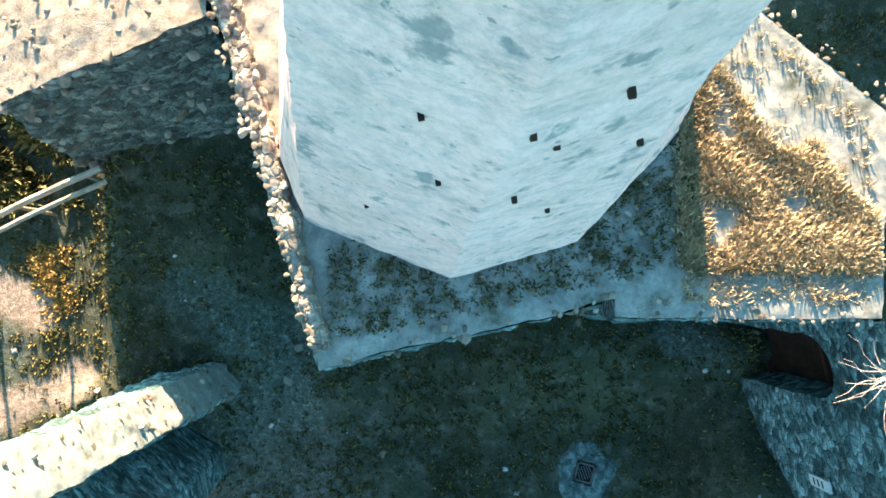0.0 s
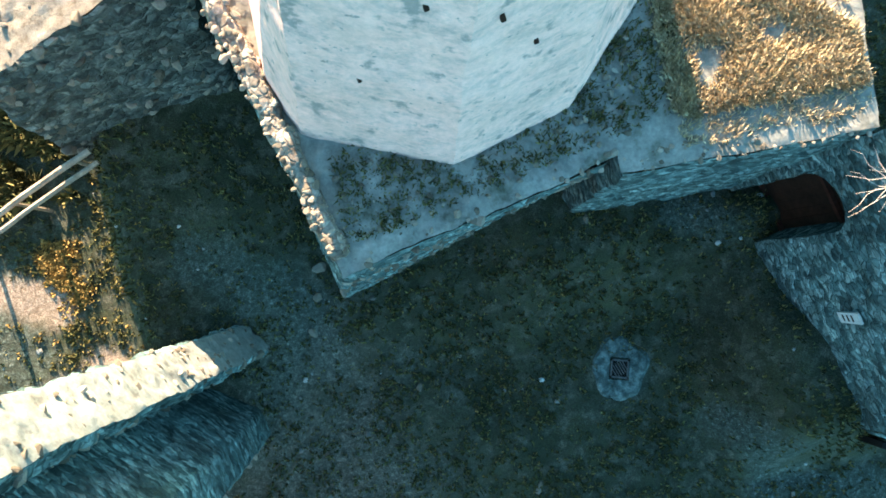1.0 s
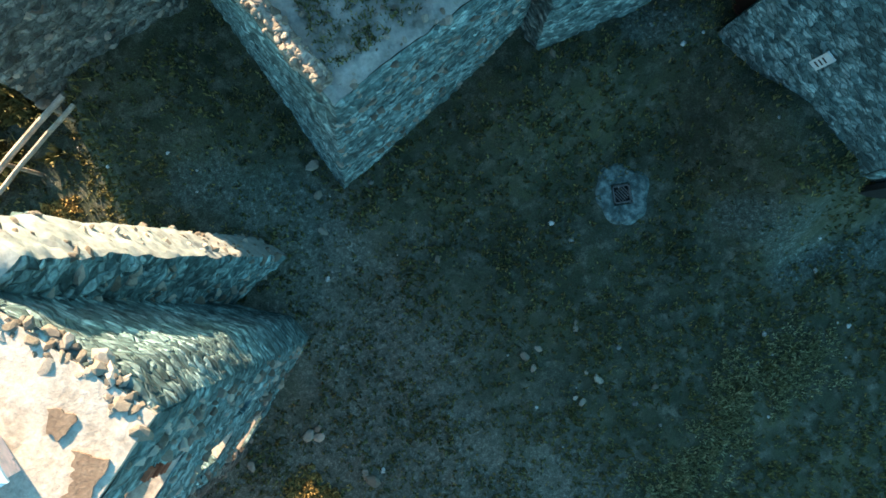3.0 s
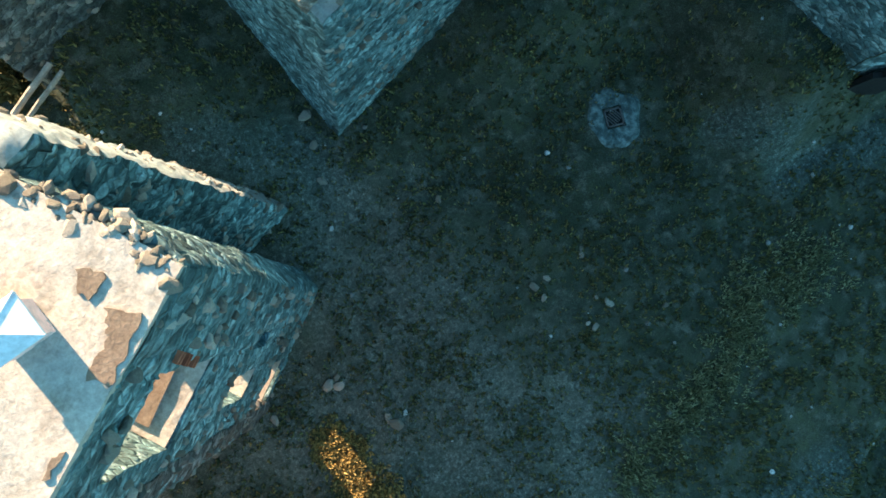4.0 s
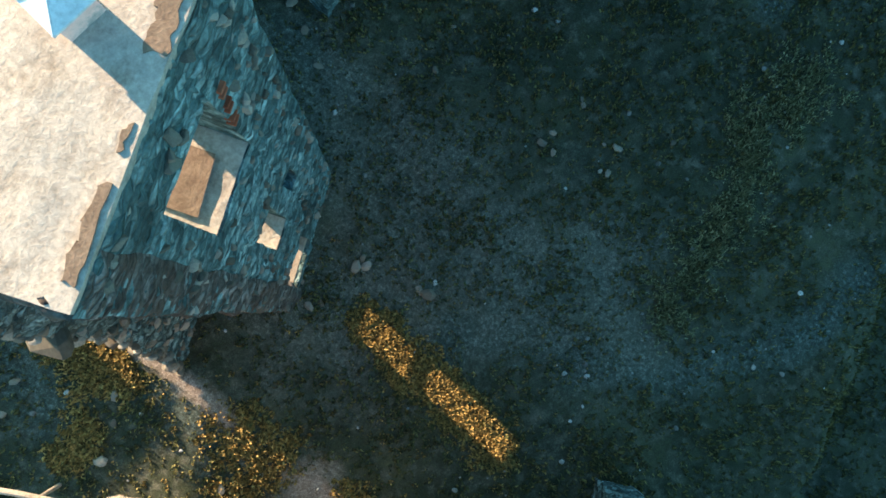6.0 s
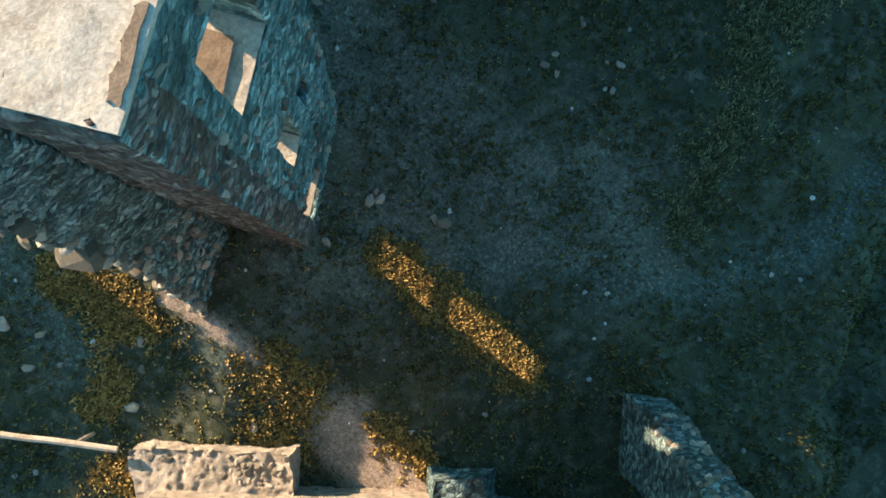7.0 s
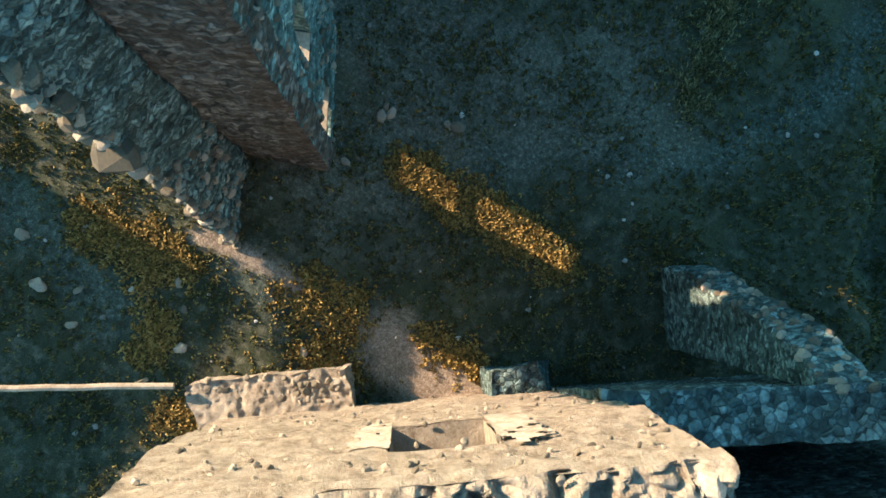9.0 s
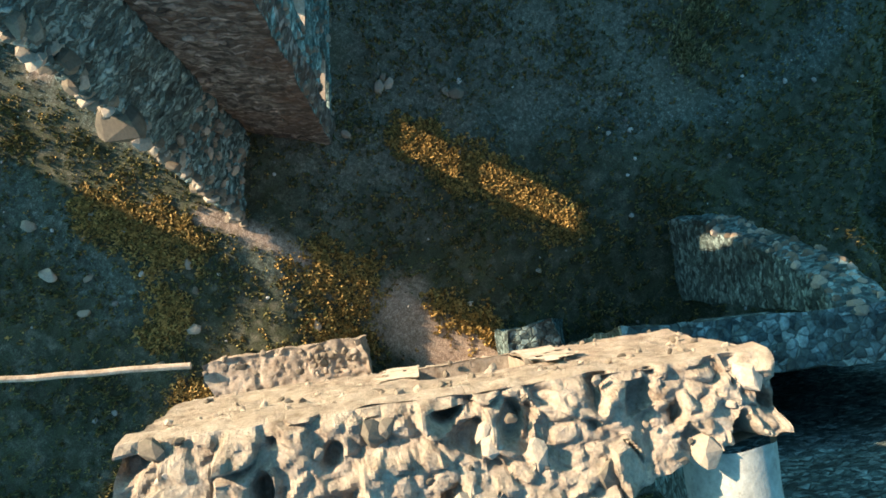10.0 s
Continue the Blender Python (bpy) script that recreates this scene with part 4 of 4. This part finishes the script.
# ---- loose things in the courtyard ----
def build_drain():
    t = empty("drain", "square iron drain grating set in a pale stone surround", "drain")
    t.matrix_world = pose(6.48, -6.86, ground_z(6.48, -6.86) + 0.03, 0, 0, -16)
    for i in range(4):
        bm = bmesh.new()
        bmesh.ops.create_cube(bm, size=1, matrix=pose(0, 0, 0, 0, 0, 90 * i) @ pose(0.3, 0, 0.03) @ Matrix.Diagonal((0.06, 0.66, 0.08, 1)))
        part("frame_bar", bm, IRON, t)
    for i in range(6):
        bm = bmesh.new()
        bmesh.ops.create_cube(bm, size=1, matrix=pose(0, 0, 0, 0, 0, 35) @ pose(-0.22 + 0.088 * i, 0, 0.03) @ Matrix.Diagonal((0.03, 0.5 - 0.1 * abs(i - 2.5) / 2.5, 0.05, 1)))
        part("grate_bar", bm, IRON, t)
    # Solid black block in place of the shaded pit under the grating.
    bm = bmesh.new()
    bmesh.ops.create_cube(bm, size=1, matrix=pose(0, 0, -0.16) @ Matrix.Diagonal((0.6, 0.6, 0.3, 1)))
    part("pit", bm, BLACK, t)
    bm = bmesh.new()
    n, rings = 40, [(0.36, 0.04), (0.6, 0.05), (0.85, 0.04), (1.0, -0.08)]
    grid = []
    for d, z in rings:
        row = []
        for i in range(n):
            a = 6.283 * i / n
            sq = 1 / max(abs(math.cos(a)), abs(math.sin(a)))
            f = sq if d < 0.4 else lerp(sq, 1.05, min(1, (d - 0.36) / 0.4)) * (1 + 0.22 * noise.noise(Vector((math.cos(a) * 1.6, math.sin(a) * 1.6, 2))))
            row.append(bm.verts.new((d * f * math.cos(a), d * f * math.sin(a) * 1.1, z + 0.02 * noise.noise(Vector((i * 0.7, d * 9, 0))))))
        grid.append(row)
    for r0, r1 in zip(grid, grid[1:]):
        for i in range(n):
            bm.faces.new((r0[i], r0[(i + 1) % n], r1[(i + 1) % n], r1[i]))
    bmesh.ops.recalc_face_normals(bm, faces=bm.faces)
    part("surround", bm, CONCRETE, t, "cracked pale stone surround")


build_drain()


def loose_stone(x, y, s, group="fallen stones in the courtyard"):
    o = new("fallen_stone", ROCKS[rng.randrange(10)])
    o.matrix_world = pose(x, y, ground_z(x, y) + s * 0.12, rng.uniform(-15, 15), rng.uniform(-15, 15), rng.uniform(0, 360)) @ Matrix.Diagonal((s, s * 0.8, s * 0.7, 1))
    tagged(o, "pale fallen limestone block lying in the grass", "stone", group)


for x, y, s in ((0.77, -10.6, 0.42), (1.32, -10.55, 0.3), (0.85, -11.1, 0.3), (2.84, -10.5, 0.28), (2.95, -10.3, 0.2), (2.81, -12.5, 0.42), (2.5, -12.1, 0.2), (1.9, -13.0, 0.34), (1.75, -12.75, 0.22),
                (-0.57, -6.1, 0.3), (-3.35, -2.35, 0.36), (-3.75, -3.5, 0.36), (-3.05, -1.4, 0.5), (-5.95, -12.1, 0.6), (-6.1, -11.8, 0.4), (-7.0, -9.9, 0.45), (-7.3, -9.7, 0.5), (-6.9, -9.6, 0.3), (-9.4, -9.7, 0.4), (-9.0, -9.9, 0.25),
                (-17.55, -9.25, 0.5), (-15.4, -12.5, 0.4), (-18.6, -4.4, 0.6), (-19.0, -6.0, 0.4), (-18.0, -5.5, 0.35), (-17.6, -3.0, 0.5), (4.6, -13.7, 0.3), (1.0, -5.3, 0.2), (5.9, -1.5, 0.3), (-15.9, -7.9, 0.4), (-16.5, -8.6, 0.3)):
    loose_stone(x, y, s)


def build_fence(name, label, a, b, drop, r=0.1):
    t = empty(name, label, "fence")
    a, b = Vector(a), Vector(b)
    for off, rr in ((0.0, r), (0.42, r * 0.8)):
        if off and drop < 0.5:
            continue
        bm = bmesh.new()
        side = (b - a).cross(Vector((0, 0, 1))).normalized()
        n, prev = 14, None
        for i in range(n + 1):
            p = lerp(a, b, i / n) + side * off + noise.noise_vector(lerp(a, b, i / n) * 0.8) * 0.05
            ring = [bm.verts.new(p + side * (rr * math.cos(k * math.pi / 4) * (1 + 0.15 * noise.noise(Vector((i, k, off))))) + Vector((0, 0, rr * math.sin(k * math.pi / 4)))) for k in range(8)]
            if prev:
                for k in range(8):
                    bm.faces.new((prev[k], prev[(k + 1) % 8], ring[(k + 1) % 8], ring[k]))
            else:
                bm.faces.new(ring[::-1])
            prev = ring
        bm.faces.new(prev)
        part("rail", bm, WOOD, t)
    for u in (0.08, 0.5, 0.9):
        p = lerp(a, b, u)
        g = ground_z(p.x, p.y) - 0.1
        bm = bmesh.new()
        bmesh.ops.create_cone(bm, cap_ends=True, segments=8, radius1=0.07, radius2=0.06, depth=p.z - g, matrix=Matrix.Translation((p.x, p.y, (p.z + g) / 2)))
        part("post", bm, WOOD, t)


build_fence("wooden_fence", "weathered pale round-wood fence by the courtyard path", (-13.5, 0.85, 3.4), (-8.75, 3.2, 3.4), 1.0)
build_fence("log_rail", "single bleached log rail beside the low wall", (-26, 0.5, 3.0), (-18.25, -10.05, 2.6), 0.3)


def build_shrub(x, y, z, n, h, seed):
    r = random.Random(seed)
    t = empty("bare_shrub", "leafless shrub with pale tangled twigs on the wall head", "shrub")
    for k in range(n):
        p = Vector((x, y, z - 0.1))
        d = Vector((r.gauss(-0.3, 0.7), r.gauss(0, 0.7), r.uniform(0.1, 0.8))).normalized()
        bm = bmesh.new()
        prev = None
        for i in range(7):
            rad = 0.014 * (1 - i / 8)
            u = d.orthogonal().normalized()
            v = d.cross(u)
            ring = [bm.verts.new(p + (u * math.cos(2.094 * j) + v * math.sin(2.094 * j)) * rad) for j in range(3)]
            if prev:
                for j in range(3):
                    bm.faces.new((prev[j], prev[(j + 1) % 3], ring[(j + 1) % 3], ring[j]))
            prev = ring
            p = p + d * (h / 6)
            d = (d + Vector((r.gauss(0, 0.35), r.gauss(0, 0.35), r.gauss(0, 0.25)))).normalized()
        part("twig", bm, TWIG, t)


build_shrub(11.2, -2.3, 9.4, 60, 1.7, 5)


# ---- grass ----
def inside_any(x, y):
    return any(x0 < x < x1 and y0 < y < y1 for x0, x1, y0, y1 in ((-2.3, 11, -1.2, 10), (-9.6, -4.2, 3.8, 10), (-9.6, -6.2, -8.3, -4.5)))


def grass_field(name, label, count, area, height, zfun, keep, mat, seed, blades=5, wide=1.0):
    r = random.Random(seed)
    verts, faces = [], []
    done = 0
    while done < count:
        x, y = r.uniform(area[0], area[1]), r.uniform(area[2], area[3])
        done += 1
        k = keep(x, y)
        if r.random() > k:
            continue
        z = zfun(x, y) - 0.02
        s = height * r.uniform(0.5, 1.2) * (0.6 + 0.4 * k)
        for _ in range(blades):
            a = r.uniform(0, 6.283)
            lean, w = r.uniform(0.2, 1.0) * s, r.uniform(0.012, 0.03) * (height / 0.25) ** 0.5 * wide
            ox, oy = r.uniform(-0.08, 0.08), r.uniform(-0.08, 0.08)
            ca, sa = math.cos(a), math.sin(a)
            i = len(verts)
            verts.append((x + ox - sa * w, y + oy + ca * w, z))
            verts.append((x + ox + sa * w, y + oy - ca * w, z))
            verts.append((x + ox + ca * lean * 0.45 + sa * w * .7, y + oy + sa * lean * 0.45 - ca * w * .7, z + s * 0.7))
            verts.append((x + ox + ca * lean, y + oy + sa * lean, z + s * 0.9))
            faces.append((i, i + 1, i + 2))
            faces.append((i, i + 2, i + 3))
    me = bpy.data.meshes.new(name)
    me.from_pydata(verts, [], faces)
    me.materials.append(mat)
    return tagged(new(name, me), label, "grass", kind="stuff")


def court_cover(x, y):
    if inside_any(x, y):
        return 0.0
    n = noise.noise(Vector((x * 0.5, y * 0.5, 2))) + 0.5 * noise.noise(Vector((x * 1.7, y * 1.7, 6)))
    return max(0.0, min(1.0, 0.55 + 0.8 * n)) * (1 - 0.95 * worn(x, y)) * (1 - bare(x, y))


# Golden clumps follow the sunlit strips; the sun's gold is in their colour.
TUSSOCKS = [([(-8.1, -11.5), (-7.95, -13.8)], 0.6), ([(-8.1, -14), (-7.6, -18.0)], 0.6), ([(-16.0, -4.6), (-15.6, -7.4)], 0.7), ([(-13.9, -11.4), (-13.7, -13.0), (-15.0, -13.4)], 0.8), ([(-12.75, -15.6), (-12.5, -17.6)], 0.45),
            ([(-12.6, -17), (-12.9, -16)], 0.6), ([(-11.3, 1.0), (-11.0, -0.7)], 0.5), ([(-19.6, -10.2), (-18.6, -12.2)], 0.4), ([(-18, -8.6), (-17.4, -8.0)], 0.5)]


def tussock_cover(x, y):
    if inside_any(x, y):
        return 0.0
    n = noise.noise(Vector((x * 1.2, y * 1.2, 8)))
    d = min(seg_dist(x, y, line) / r for line, r in TUSSOCKS)
    return max(0.012, min(1.0, 1.7 - d + 0.9 * n)) * (1 - 0.5 * worn(x, y)) * (1 - 0.9 * bare(x, y))


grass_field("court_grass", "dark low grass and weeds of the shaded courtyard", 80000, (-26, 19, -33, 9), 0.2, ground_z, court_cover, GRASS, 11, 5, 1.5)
grass_field("tussock_grass", "dry tussocks and low weeds by the keep, coloured sunlit gold", 50000, (-22, -6.2, -20, 1), 0.19, ground_z,
            tussock_cover, SUN_GRASS, 12, 6, 2.4)


def terrace_cover(x, y):
    n = noise.noise(Vector((x * 0.9, y * 0.9, 3)))
    # Straw stops at the tower's shadow edge, painting the sunlit side paler.
    if y > 8.2 - 0.77 * (x - 5.0) or x < 6.1 + 0.3 * n:
        return 0.0
    edge = (x - 5.0) * 0.61 + (y - 8.4) * 0.79 + 2.3
    return max(0.0, min(1.0, 0.6 + 1.3 * n)) * (1 if edge + n < 0.4 else 0.03) * (1 if y > 0.1 + 0.25 * n else 0.12)


grass_field("wall_bushes", "dark leafy bushes with golden tips beside the north wall", 1500, (-14.5, -10.2, 2.2, 7.0), 0.7, ground_z,
            lambda x, y: 0.9 * sstep(0.0, 0.3, noise.noise(Vector((x * 0.7, y * 0.7, 12))) + 0.15), GRASS, 16, 9, 2.2)
grass_field("terrace_grass", "tall dry grass on the terrace, coloured sunlit gold", 34000, (4.8, 10.7, -0.6, 7.5), 0.26, lambda x, y: TZ, terrace_cover, STRAW, 13, 6, 0.6)
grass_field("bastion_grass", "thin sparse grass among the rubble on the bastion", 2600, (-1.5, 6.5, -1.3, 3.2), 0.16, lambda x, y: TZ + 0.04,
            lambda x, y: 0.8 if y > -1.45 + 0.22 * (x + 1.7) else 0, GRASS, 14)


def mound_cover(x, y):
    d = seg_dist(x, y, [(10.5, -15.6), (7.2, -15.4), (5.3, -17.2), (2.6, -17.7), (0.6, -18.4)])
    n = noise.noise(Vector((x * 1.1, y * 1.1, 5)))
    return max(0.0, min(1.0, 1.1 - d * 0.75 + 0.9 * n))


grass_field("mound_grass", "pale matted grass on the low mound", 16000, (-2, 12, -22, -11), 0.24, ground_z, mound_cover, MATTED, 15, 5)


def pebble_field():
    r = random.Random(21)
    verts, faces = [], []
    for k in range(420):
        x, y = r.uniform(-22, 14), r.uniform(-27, 4)
        if inside_any(x, y) or (worn(x, y) < 0.2 and r.random() < 0.55):
            continue
        s, z = r.choice((0.04, 0.06, 0.08, 0.13)), ground_z(x, y)
        src = ROCKS[r.randrange(10)]
        a, i0 = r.uniform(0, 6.283), len(verts)
        ca, sa = math.cos(a), math.sin(a)
        for v in src.vertices:
            verts.append((x + (v.co.x * ca - v.co.y * sa) * s * 1.6, y + (v.co.x * sa + v.co.y * ca) * s * 1.6, z + 0.03 + v.co.z * s * 1.4))
        for f in src.polygons:
            faces.append([i0 + i for i in f.vertices])
    me = bpy.data.meshes.new("pebble_scatter")
    me.from_pydata(verts, [], faces)
    me.materials.append(PEBBLE)
    tagged(new("pebble_scatter", me), "small pale stones scattered over the courtyard", "stones", kind="stuff")


pebble_field()
